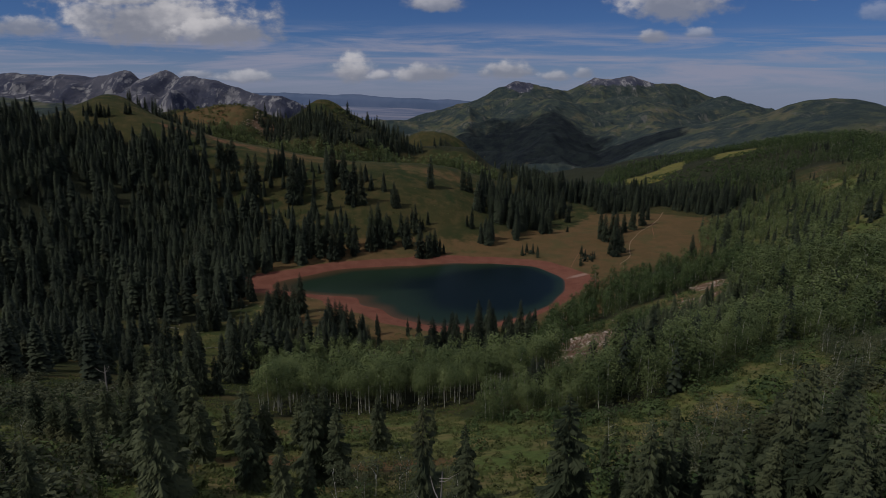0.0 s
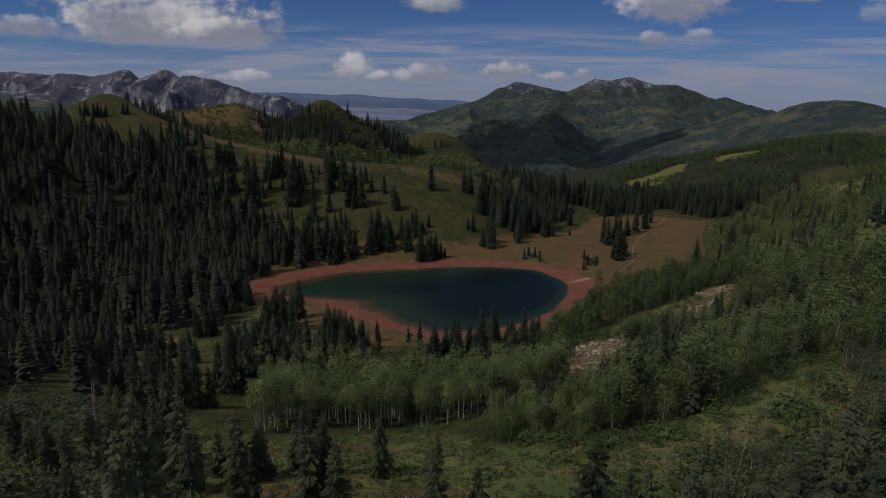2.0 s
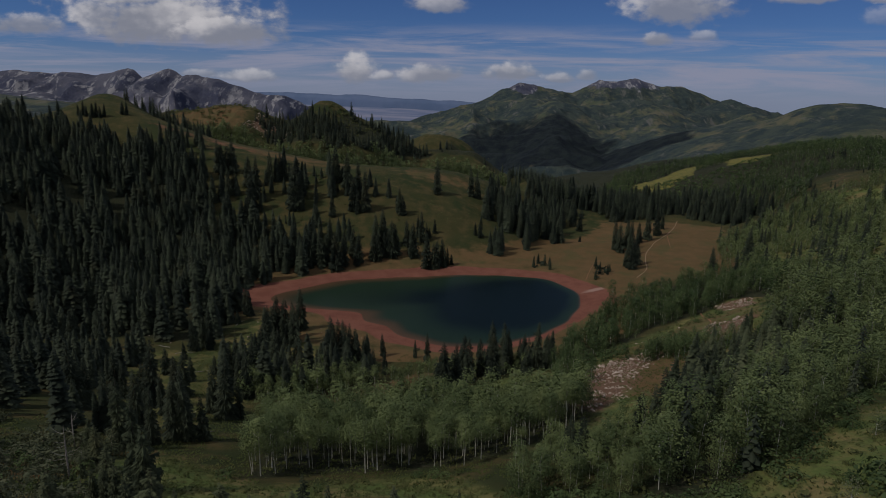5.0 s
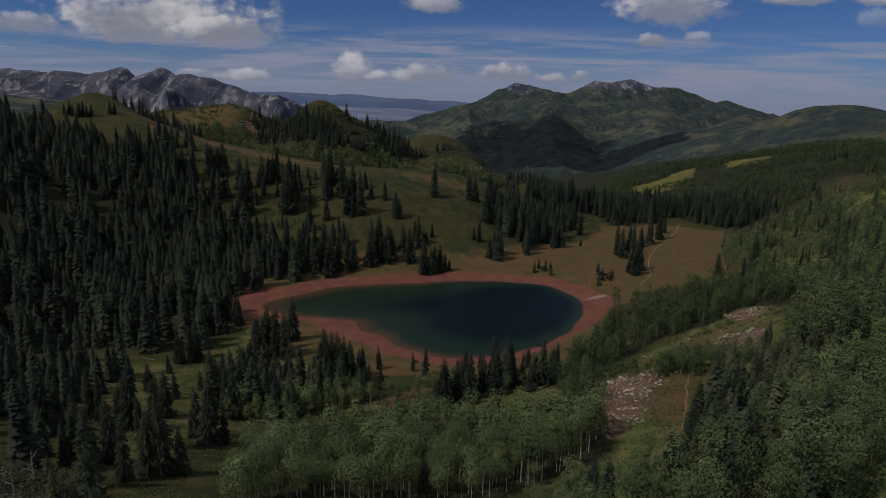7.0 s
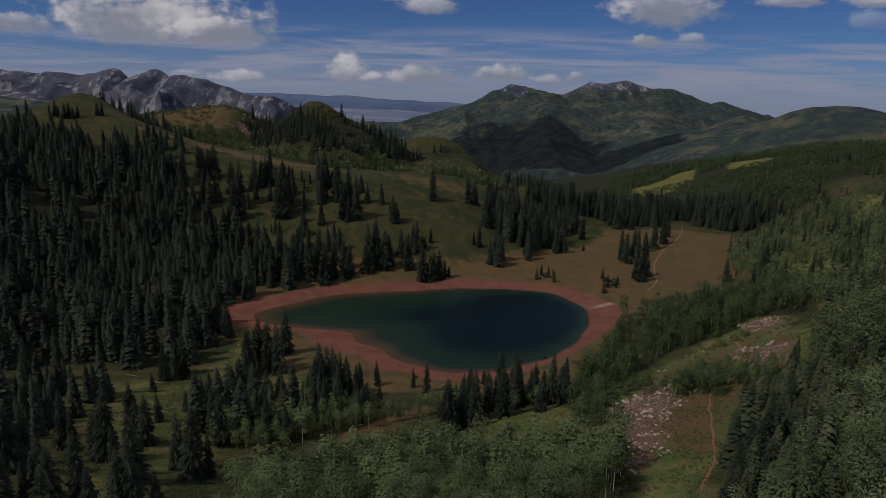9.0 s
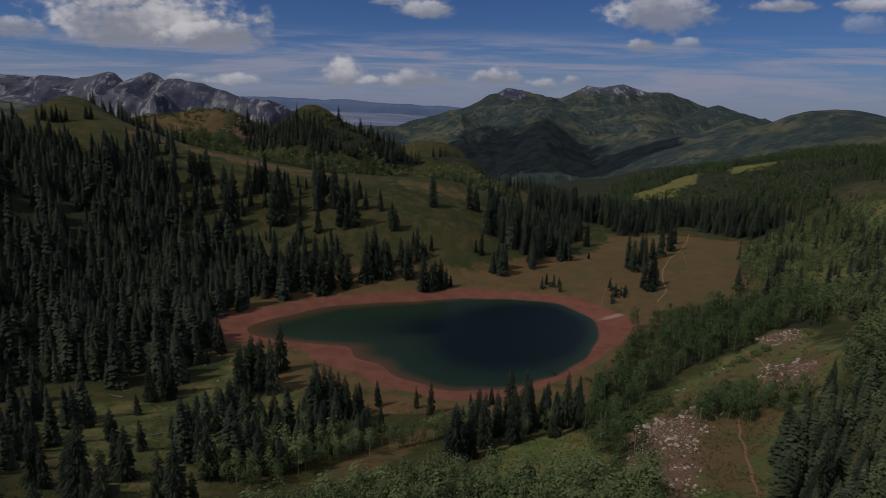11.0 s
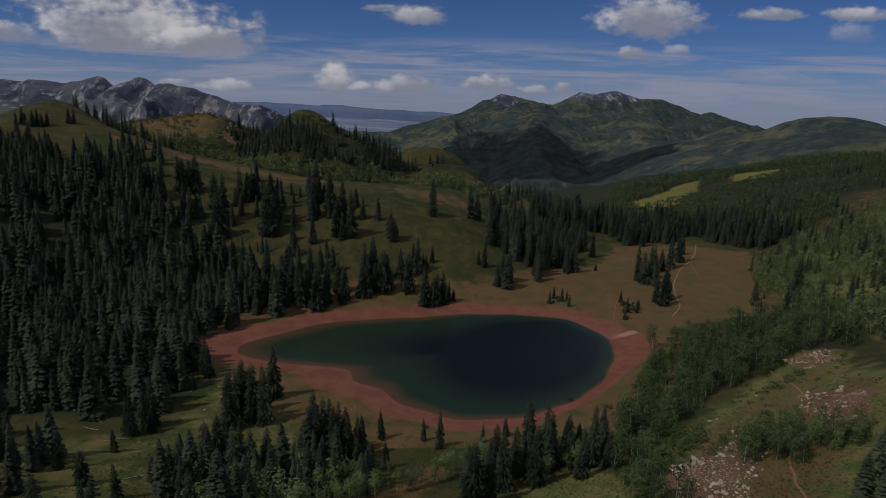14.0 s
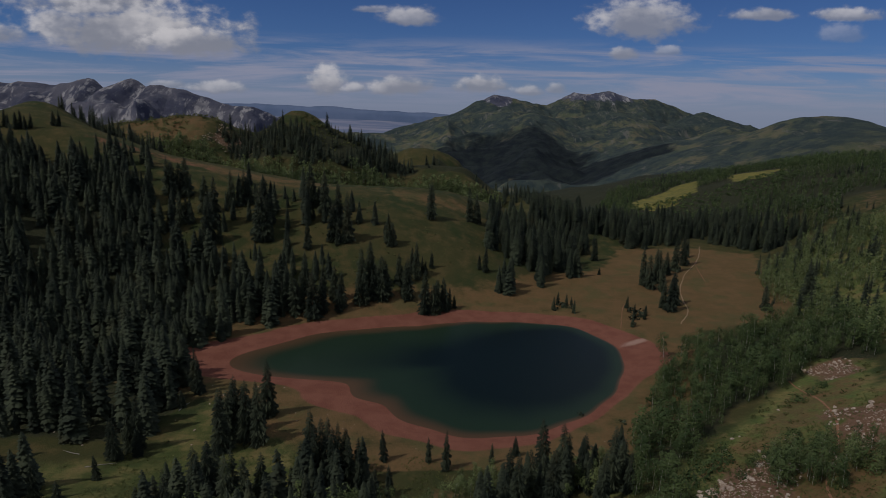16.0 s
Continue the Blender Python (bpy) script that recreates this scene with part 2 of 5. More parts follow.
    meadow = n.mix(n.smooth(n.noise(pos, 0.012, 6.0, 0.65), 0.42, 0.6), (0.078, 0.090, 0.056, 1), (0.120, 0.110, 0.070, 1))
    hill = n.mix(n.math("MULTIPLY", n.smooth(n.noise(pos, 0.0062, 8.0, 0.70), 0.50, 0.60), 0.9), hazy_wood, meadow)
    hill = n.mix(n.math("MULTIPLY", n.smooth(streaks, 0.55, 0.64), 0.6), hill, (0.135, 0.128, 0.115, 1))
    # near-black forest colour also paints in the cloud shadow on the far slopes
    hill = n.mix(n.smooth(n.math("ADD", wood_and_shadow, n.math("MULTIPLY", n.math("SUBTRACT", n.noise(pos, 0.007, 5.0, 0.6), 0.5), 1.1)), 0.38, 0.6), hill, n.mix(n.smooth(n.noise(pos, 0.02, 8.0, 0.7), 0.4, 0.62), (0.008, 0.012, 0.016, 1), (0.018, 0.025, 0.025, 1)))
    col = n.mix(far, col, hill)
    col = n.mix(n.smooth(n.math("ADD", peak, n.math("MULTIPLY", n.math("SUBTRACT", n.noise(pos, 0.008, 6.0, 0.65), 0.5), 1.5)), 0.42, 0.62), col, hazy_cliff)
    col = n.mix(n.smooth(n.math("ADD", gold, n.math("MULTIPLY", n.math("SUBTRACT", n.noise(pos, 0.035, 5.0, 0.65), 0.5), 2.2)), 0.42, 0.62), col, yellow)
    n.put(bsdf.inputs["Base Color"], col)
    relief = n.math("ADD", n.math("MULTIPLY", tuft, 0.35), fine)
    bump = n.add("ShaderNodeBump", ins={"Strength": 0.7, "Distance": 0.5, "Height": relief})
    big = n.add("ShaderNodeBump", ins={"Strength": n.math("MULTIPLY", n.math("MAXIMUM", peak, n.math("MULTIPLY", far, 0.6)), 0.9), "Distance": 40.0,
                                       "Height": n.noise(pos, 0.014, 8.0, 0.65), "Normal": bump.outputs[0]})
    n.put(bsdf.inputs["Normal"], big.outputs[0])
    return m


GROUND = ground_material()


def water_material():
    m, n, bsdf = shader("lake_water", 0.32, 0.12)
    # weight of shallow to deep colour, with sky reflection painted in on one side
    depth_and_sky = n.layer("depth_and_sky")[0]
    pos = place(n)
    col = n.mix(n.smooth(depth_and_sky, 0.0, 0.10), (0.075, 0.045, 0.026, 1), (0.014, 0.028, 0.017, 1))
    col = n.mix(n.smooth(depth_and_sky, 0.1, 0.6), col, (0.0042, 0.0100, 0.0105, 1))
    n.put(bsdf.inputs["Base Color"], col)
    n.put(bsdf.inputs["IOR"], 1.33)
    bump = n.add("ShaderNodeBump", ins={"Strength": 0.25, "Distance": 0.02, "Height": n.noise(pos, 1.4, 3.0)})
    n.put(bsdf.inputs["Normal"], bump.outputs[0])
    return m


WATER = water_material()


def plain_soil(name, a, b, grain=0.8):
    m, n, bsdf = shader(name, 0.95, 0.1)
    pos = place(n)
    n.put(bsdf.inputs["Base Color"], n.mix(n.smooth(n.noise(pos, grain, 5.0), 0.4, 0.65), (*a, 1), (*b, 1)))
    n.put(bsdf.inputs["Normal"], n.add("ShaderNodeBump", ins={"Strength": 0.5, "Distance": 0.1, "Height": n.noise(pos, 3.0, 4.0)}).outputs[0])
    return m


TRAIL_RED = plain_soil("trail_soil", (0.24, 0.125, 0.075), (0.18, 0.095, 0.056))
TRAIL_PALE = plain_soil("trail_dust", (0.27, 0.19, 0.125), (0.20, 0.135, 0.085))
# far range: the blue of the air's haze is put into its base colour
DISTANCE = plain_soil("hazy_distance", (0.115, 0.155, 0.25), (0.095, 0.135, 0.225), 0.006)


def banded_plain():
    """Flat country seen edge on: long pale and blue strips, with haze painted into both colours."""
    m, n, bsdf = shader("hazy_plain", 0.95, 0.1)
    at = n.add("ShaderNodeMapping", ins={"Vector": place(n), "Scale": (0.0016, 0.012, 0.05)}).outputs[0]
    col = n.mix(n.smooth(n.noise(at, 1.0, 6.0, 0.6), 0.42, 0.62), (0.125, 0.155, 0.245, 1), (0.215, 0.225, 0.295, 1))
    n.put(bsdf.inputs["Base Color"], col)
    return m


PLAIN = banded_plain()


# ---- the lie of the land ----
# gentle swells: centre x, y, rise and breadth in metres
SLOPE_SWELLS = [
    (-300, -50, 5.7, 55), (-175, -75, 19.8, 115), (100, -75, 88.4, 230), (-500, 25, 68.0, 230), (-100, 75, 7.7, 55),
    (0, 200, -5.7, 55), (50, 100, -4.1, 40), (100, 175, 4.4, 40), (125, 0, 8.3, 55), (150, 225, -3.4, 40),
    (450, 100, 56.1, 160),
]
BOWL_SWELLS = [
    (-475, 425, 31.7, 115), (-425, 300, -6.2, 40), (-275, 400, -6.0, 40), (-225, 350, -17.4, 80), (-200, 475, -15.7, 55),
    (-100, 375, 5.4, 55), (-25, 400, -49.8, 160), (150, 375, -4.7, 40), (175, 300, 14.4, 40), (300, 350, 5.5, 80),
    (400, 375, 11.0, 80), (700, 475, 86.9, 230), (-450, 625, -11.4, 55), (-350, 500, 8.0, 40), (-300, 575, -11.1, 40),
    (-175, 625, 6.8, 40), (-25, 575, 14.8, 55), (100, 625, -12.7, 40), (225, 500, -13.6, 55), (250, 575, -6.8, 40),
    (325, 500, 2.3, 40),
]
RIDGE_SWELLS = [
    (-350, 700, 5.2, 40), (-325, 650, 10.6, 40), (-250, 725, -26.0, 40), (-250, 650, 8.0, 40), (-175, 725, -18.0, 40),
    (-100, 725, -18.8, 40), (-100, 650, 7.0, 40), (-450, 775, -11.2, 40), (-400, 875, -11.1, 55), (-375, 775, 87.3, 230),
    (-150, 850, 11.9, 40), (-250, 1125, 22.2, 160),
    (-392, 700, -11, 30), (-440, 690, -14, 40), (-330, 697, 7, 20), (-135, 660, -9.5, 36), (-82, 668, -4.5, 30), (-205, 655, -6, 30),
]
HEATH_SWELLS = [
    (25, 650, 6.9, 40), (250, 700, -28.1, 115), (300, 675, -5.5, 40), (400, 675, 8.7, 80), (800, 700, 8.9, 115),
    (-50, 825, 32.0, 160), (-50, 750, -17.5, 40), (0, 750, -13.4, 40), (50, 975, -37.4, 80), (50, 850, 6.2, 40),
    (225, 850, -13.7, 80), (450, 950, 15.4, 80), (550, 875, 3.6, 80), (225, 1100, -48.8, 160), (800, 1075, 44.8, 230),
    (700, 1250, 7.6, 115),
]
LAKE = (20.0, 425.0)
SHORE = [71.3, -6.7, -1.3, 12.0, 0.0, -7.0, 7.4, 5.3, -2.4, -4.3, 2.3, 2.3, -1.2, -2.0, 0.5, 2.0, -0.3, -1.5, 0.2, 1.5, 0.2, -1.2, -0.2, 1.0, 0.6, -0.9, -0.5, 0.5, 0.6, -0.4, -0.8]


def lattice(ix, iy, k):
    h = np.sin(ix * 127.1 + iy * 311.7 + k * 74.7) * 43758.5453
    return h - np.floor(h)


def soft_noise(x, y, k=0):
    """Smooth value noise, -1 to 1."""
    ix, iy = np.floor(x), np.floor(y)
    u, v = x - ix, y - iy
    u, v = u * u * (3 - 2 * u), v * v * (3 - 2 * v)
    a, b = lattice(ix, iy, k), lattice(ix + 1, iy, k)
    c, d = lattice(ix, iy + 1, k), lattice(ix + 1, iy + 1, k)
    return 2 * (a + (b - a) * u + (c - a) * v + (a - b - c + d) * u * v) - 1


def fbm(x, y, octaves=4, k=0):
    return sum(soft_noise(x * 2 ** i + 17.3 * i, y * 2 ** i - 9.1 * i, k + i) * 0.5 ** i for i in range(octaves))


def crags(x, y, octaves=4, k=0):
    """Ridged noise, 0 in the gullies, near 1 on the crests."""
    return sum((1 - np.abs(soft_noise(x * 2 ** i + 5.7 * i, y * 2 ** i + 3.3 * i, k + i))) ** 2 * 0.5 ** i for i in range(octaves)) / 1.9


def step(a, b, v):
    t = np.clip((v - a) / (b - a), 0, 1)
    return t * t * (3 - 2 * t)


def shore_distance(x, y):
    """Metres outwards from the water's edge; negative over the lake."""
    dx, dy = x - LAKE[0], y - LAKE[1]
    th, r = np.arctan2(dy, dx), np.hypot(dx, dy)
    edge = SHORE[0] + sum(SHORE[2 * k - 1] * np.cos(k * th) + SHORE[2 * k] * np.sin(k * th) for k in range(1, len(SHORE) // 2 + 1))
    return (r - edge) * np.minimum(1, 0.55 + 0.45 * np.abs(np.sin(th)) + 0.4 * np.maximum(np.cos(th), 0))


# crests of the ranges: x and height along each line
KNOLL_CREST = [(-422, 70), (-364, 90), (-340, 98), (-307, 101), (-274, 107), (-248, 108), (-228, 105), (-209, 95), (-186, 90), (-169, 97), (-157, 109), (-146, 114), (-136, 114), (-123, 109), (-103, 97), (-77, 84), (-50, 70), (-23, 56)]
SPUR_CREST = [(-56, 56), (-30, 65), (-15, 71), (19, 69), (41, 58), (72, 40), (103, 25), (134, 11)]
WEST_CREST = [(-3028, 213), (-2711, 232), (-2503, 223), (-2450, 231), (-2260, 210), (-2153, 219), (-2044, 255), (-2008, 263), (-1967, 250), (-1910, 193), (-1878, 159), (-1760, 20), (-1600, -300)]
WEST_HORN = [(-2095, -24), (-1823, 106), (-1719, 186), (-1670, 202), (-1613, 225), (-1555, 245), (-1524, 236), (-1479, 203), (-1414, 217), (-1352, 199), (-1258, 186), (-1179, 165), (-1085, 130), (-1006, 106), (-893, 108), (-830, 78), (-751, 29), (-672, -31)]
EAST_CREST = [(-480, -164), (-288, -85), (-135, -26), (-21, 14), (131, 54), (245, 78), (320, 113), (395, 162), (507, 208), (544, 216), (602, 199), (699, 175), (834, 152), (891, 149), (965, 191), (1075, 237), (1190, 235), (1303, 249), (1382, 224), (1461, 204), (1614, 207), (1713, 175), (1815, 129), (1975, 95), (2094, 75), (2195, 46), (2462, -36)]
# spurs: x, y, height, fall in metres per metre
EAST_SPURS = [(330, 4000, 105, 0.42), (170, 3700, 40, 0.42), (20, 3400, -20, 0.42), (-110, 3050, -75, 0.42), (560, 3900, 140, 0.42), (610, 3480, 92, 0.42),
              (560, 3100, 15, 0.42), (500, 2700, -45, 0.42), (430, 2300, -80, 0.42), (1200, 3900, 145, 0.42), (1150, 3500, 85, 0.42),
              (1050, 3100, 30, 0.42), (950, 2700, -20, 0.42), (800, 2300, -50, 0.42), (1720, 3800, 115, 0.42), (1650, 3300, 60, 0.42), (1500, 2800, 25, 0.42)]


def crest_range(x, y, line, yc, fall, ribs, grain, k):
    """A range along x: its crest follows the line, its sides are cut by ribs and gullies."""
    off = np.abs(y - yc - 0.25 * grain * soft_noise(x / grain, x * 0, k + 3))
    w = x + 0.22 * grain * fbm(x / grain, y / grain, 3, k) * np.clip(off / grain, 0, 1)
    lx, lz = [p[0] for p in line], [p[1] for p in line]
    soft = grain * 0.02
    top = (np.interp(w - soft, lx, lz) + np.interp(w, lx, lz) + np.interp(w + soft, lx, lz)) / 3
    rib = crags(w / grain, y / (grain * 3.2), 4, k + 5)
    rough = crags(x / (grain * 0.3), y / (grain * 0.3), 3, k + 9) - 0.5
    return top - fall * off * off / (off + grain * 0.2) * (1 + ribs * (0.6 - rib)) + rough * 0.09 * np.minimum(off, grain * 0.6) + rough * grain * 0.04


def summits(x, y, peaks, k):
    best = np.full(np.shape(x), -400.0)
    for px, py, h, fall in peaks:
        dx, dy = x - px, y - py
        d = np.hypot(dx, dy * 0.85)
        spur = 1 + 0.28 * np.sin(5 * np.arctan2(dy, dx) + px) * np.clip(d / 300, 0, 1)
        best = np.maximum(best, h - fall * spur * d * d / (d + 40))
    return best + 66 * crags(x / 330, y / 330, 5, k) - 40


def height(x, y):
    x, y = np.asarray(x, float), np.asarray(y, float)
    near = 20 + sum(h * np.exp(-((x - cx) ** 2 + (y - cy) ** 2) / (2 * s * s)) for cx, cy, h, s in SLOPE_SWELLS + BOWL_SWELLS + RIDGE_SWELLS + HEATH_SWELLS)
    near = near + fbm(x / 60, y / 60, 4, 3) * 1.6
    # the hollow behind the grassy crest, and the second ridge with its knoll and spur
    behind = step(690, 760, y) * step(120, 40, x) * step(-560, -420, x)
    back_ridge = np.maximum(crest_range(x, y, KNOLL_CREST, 830, 0.5, 0.35, 60, 45), crest_range(x, y, SPUR_CREST, 910, 0.42, 0.3, 60, 47))
    hollow = near - 62 * behind * step(1100, 950, y)
    near = np.where(behind > 0, np.maximum(hollow, back_ridge * behind + hollow * (1 - behind)), near)
    # the wide valley beyond, rising to rounded hills on one side
    wide = np.where(x > 0, -100 + 160 * np.tanh(x / 800), -100 - 0.12 * x) + 12 * fbm(x / 300, y / 300, 4, 11)
    wide = wide + 78 * np.exp(-(((x - 1200) / 230) ** 2 + ((y - 1900) / 260) ** 2)) - 50 * step(1400, 1900, x)
    wide = wide - 170 * np.exp(-((x - 330) / 480) ** 2) * step(1250, 2100, y)
    wide = wide - 60 * step(2300, 3000, y) - 40 * step(3000, 3600, y)
    away = step(950, 1500, y) + step(650, 1100, np.abs(x)) * step(500, 900, y)
    z = near + (wide - near) * np.clip(away, 0, 1)
    spurs = np.maximum(summits(x, y, EAST_SPURS, 21), crest_range(x, y, EAST_CREST, 4300, 0.42, 1.2, 420, 21))
    west = np.maximum(crest_range(x, y, WEST_CREST, 4100, 0.45, 1.2, 300, 31), crest_range(x, y, WEST_HORN, 3700, 0.5, 1.4, 240, 35))
    z = np.where(y > 1900, np.maximum(z, np.maximum(spurs, west)), z)
    # the plain that closes the view
    z = np.where(y > 3600, np.maximum(z, np.minimum(-140 + (y - 3600) * 0.1, -62)), z)
    # bed and beach of the lake
    d = shore_distance(x, y)
    beach = np.clip(d * 0.11, -9, 40)
    t = step(2, 38, d)
    inside = np.hypot(x - LAKE[0], y - LAKE[1]) < 420
    dry = np.where(inside, np.maximum(z, 1.6 + 0.02 * np.clip(d, 0, 200)), z)
    return np.where(d < 38, beach * (1 - t) + dry * t, dry)


# ---- mesh helpers ----
def mesh_of(name, verts, tris, materials, slots=None):
    """A mesh from arrays of corners and triangles."""
    verts, tris = np.asarray(verts, np.float32), np.asarray(tris, np.int32)
    me = bpy.data.meshes.new(name)
    me.vertices.add(len(verts))
    me.vertices.foreach_set("co", verts.ravel())
    me.loops.add(tris.size)
    me.loops.foreach_set("vertex_index", tris.ravel())
    me.polygons.add(len(tris))
    me.polygons.foreach_set("loop_start", np.arange(0, tris.size, 3, dtype=np.int32))
    for mat in materials:
        me.materials.append(mat)
    if slots is not None:
        me.polygons.foreach_set("material_index", np.asarray(slots, np.int32))
    me.update(calc_edges=True)
    return me


def paint(me, name, rgb):
    """A layer of weights, one per corner point."""
    layer = me.color_attributes.new(name, "FLOAT_COLOR", "POINT")
    data = np.ones((len(me.vertices), 4), np.float32)
    data[:, :3] = rgb
    layer.data.foreach_set("color", data.ravel())


def part(name, me, parent, label=""):
    ob = new(name, me)
    ob.parent = parent
    return tagged(ob, label)


def inside(x, y, poly):
    """Which points lie in a polygon."""
    hit = np.zeros(np.shape(x), bool)
    for (x0, y0), (x1, y1) in zip(poly, poly[1:] + poly[:1]):
        cross = (y0 > y) != (y1 > y)
        hit ^= cross & (x < (x1 - x0) * (y - y0) / (y1 - y0 + 1e-9) + x0)
    return hit


def near_poly(x, y, poly, soft):
    """1 inside a polygon, falling to 0 over some metres outside it."""
    best = np.full(np.shape(x), 1e9)
    for (x0, y0), (x1, y1) in zip(poly, poly[1:] + poly[:1]):
        dx, dy = x1 - x0, y1 - y0
        t = np.clip(((x - x0) * dx + (y - y0) * dy) / (dx * dx + dy * dy + 1e-9), 0, 1)
        best = np.minimum(best, np.hypot(x - x0 - t * dx, y - y0 - t * dy))
    return np.where(inside(x, y, poly), np.minimum(1, 0.5 + 0.5 * best / soft), np.maximum(0, 0.5 - 0.5 * best / soft))


# ---- stretches of the plan ----
DENSE_WOOD = [(-305, 600), (-270, 597), (-234, 611), (-205, 578), (-181, 549), (-165, 527), (-133, 511), (-98, 508), (-78, 488),
              (-103, 459), (-112, 424), (-103, 389), (-106, 369), (-111, 348), (-150, 352), (-230, 340), (-420, 350), (-450, 620)]
GROVE = [(40, 545), (45, 515), (68, 526), (90, 575), (97, 552), (127, 631), (176, 690), (166, 641), (246, 676), (266, 649), (286, 617),
         (330, 655), (300, 745), (214, 745), (150, 740), (52, 639)]
RIDGE_WOODS = [[(-316, 688), (-250, 672), (-226, 684), (-250, 706), (-316, 714)],
               [(-222, 815), (-196, 828), (-158, 802), (-118, 802), (-109, 776), (-99, 755), (-122, 749), (-160, 756), (-209, 796)],
               [(-118, 826), (-76, 832), (-40, 850), (-4, 828), (-54, 784), (-94, 757), (-108, 778)],
               [(-17, 836), (58, 822), (100, 838), (60, 868), (18, 884)]]
BROWN_HILL = [(-338, 822), (-309, 842), (-270, 842), (-238, 838), (-224, 820), (-224, 775), (-262, 772), (-300, 790)]
ASPEN_BELT = [(-36, 177), (-18, 187), (4, 189), (19, 192), (44, 206), (50, 226), (43, 240), (28, 244), (14, 254), (4, 264), (-10, 256), (-28, 246), (-43, 236)]
GREEN_CLEARING = [(14, 262), (44, 250), (52, 286), (46, 304), (20, 292)]
ASPEN_SIDE = [(32, 150), (43, 150), (51, 149), (72, 172), (101, 196), (139, 214), (200, 250), (178, 312), (152, 312), (126, 277), (109, 251), (86, 214), (66, 200)]
ASPEN_SHORE = [(87, 393), (101, 415), (120, 427), (167, 449), (213, 459), (214, 417), (186, 380), (168, 397), (145, 375), (113, 361), (92, 336), (66, 312), (66, 336)]
ASPEN_HEIGHTS = [(221, 528), (270, 600), (345, 640), (430, 620), (420, 450), (300, 300), (200, 270), (186, 330), (197, 373), (207, 456)]
GRASS_TONGUE = [(25, 197), (36, 206), (48, 224), (57, 240), (63, 216), (55, 200), (45, 187), (32, 188)]
ROCKY = [(172, 403), (180, 379), (129, 309), (113, 305), (89, 283), (61, 301), (84, 325), (130, 363)]
TALUS = [[(64, 288), (78, 303), (97, 309), (97, 297), (82, 280), (60, 236), (47, 222), (50, 250)], [(131, 337), (144, 322), (126, 297), (115, 303)],
         [(159, 391), (178, 390), (170, 370), (153, 367)]]
BARE_SLOPE = [(52, 215), (64, 286), (96, 310), (128, 334), (168, 350), (150, 312), (125, 288), (98, 258), (74, 220)]
DRY_MEADOW = [(20, 512), (60, 548), (126, 581), (167, 650), (233, 653), (270, 629), (225, 500), (205, 470), (137, 455), (105, 455), (83, 495)]
BROWN_CLEARING = [(-42, 264), (-24, 292), (-4, 322), (4, 318), (-3, 300), (-25, 268)]
GOLD_MEADOWS = [[(276, 935), (310, 1020), (400, 1085), (447, 1093), (362, 940), (303, 900)], [(461, 1055), (471, 1006), (492, 951), (440, 905), (410, 925)]]
RED_CREST = [(-315, 632), (-253, 656), (-182, 650), (-120, 650), (-170, 615), (-248, 618)]
RED_GULLY = [(345, 490), (300, 460), (250, 405), (205, 345), (215, 335), (262, 390), (312, 440), (360, 480)]
NEAR_SLOPE = [(-90, 60), (-80, 130), (-60, 190), (-30, 172), (0, 185), (30, 150), (70, 165), (110, 190), (130, 150), (90, 60)]
WEST_MEADOW = [(-165, 335), (-110, 345), (-100, 400), (-60, 385), (-40, 330), (-60, 240), (-60, 200), (-90, 200), (-100, 260), (-150, 300)]
RIDGE_ROCKS = [(-230, 788), (-225, 820), (-211, 826), (-188, 814), (-164, 768), (-198, 790)]
SPUR_ROCKS = [(380, 690), (420, 740), (468, 775), (450, 690), (410, 640), (360, 556), (332, 566), (358, 640)]


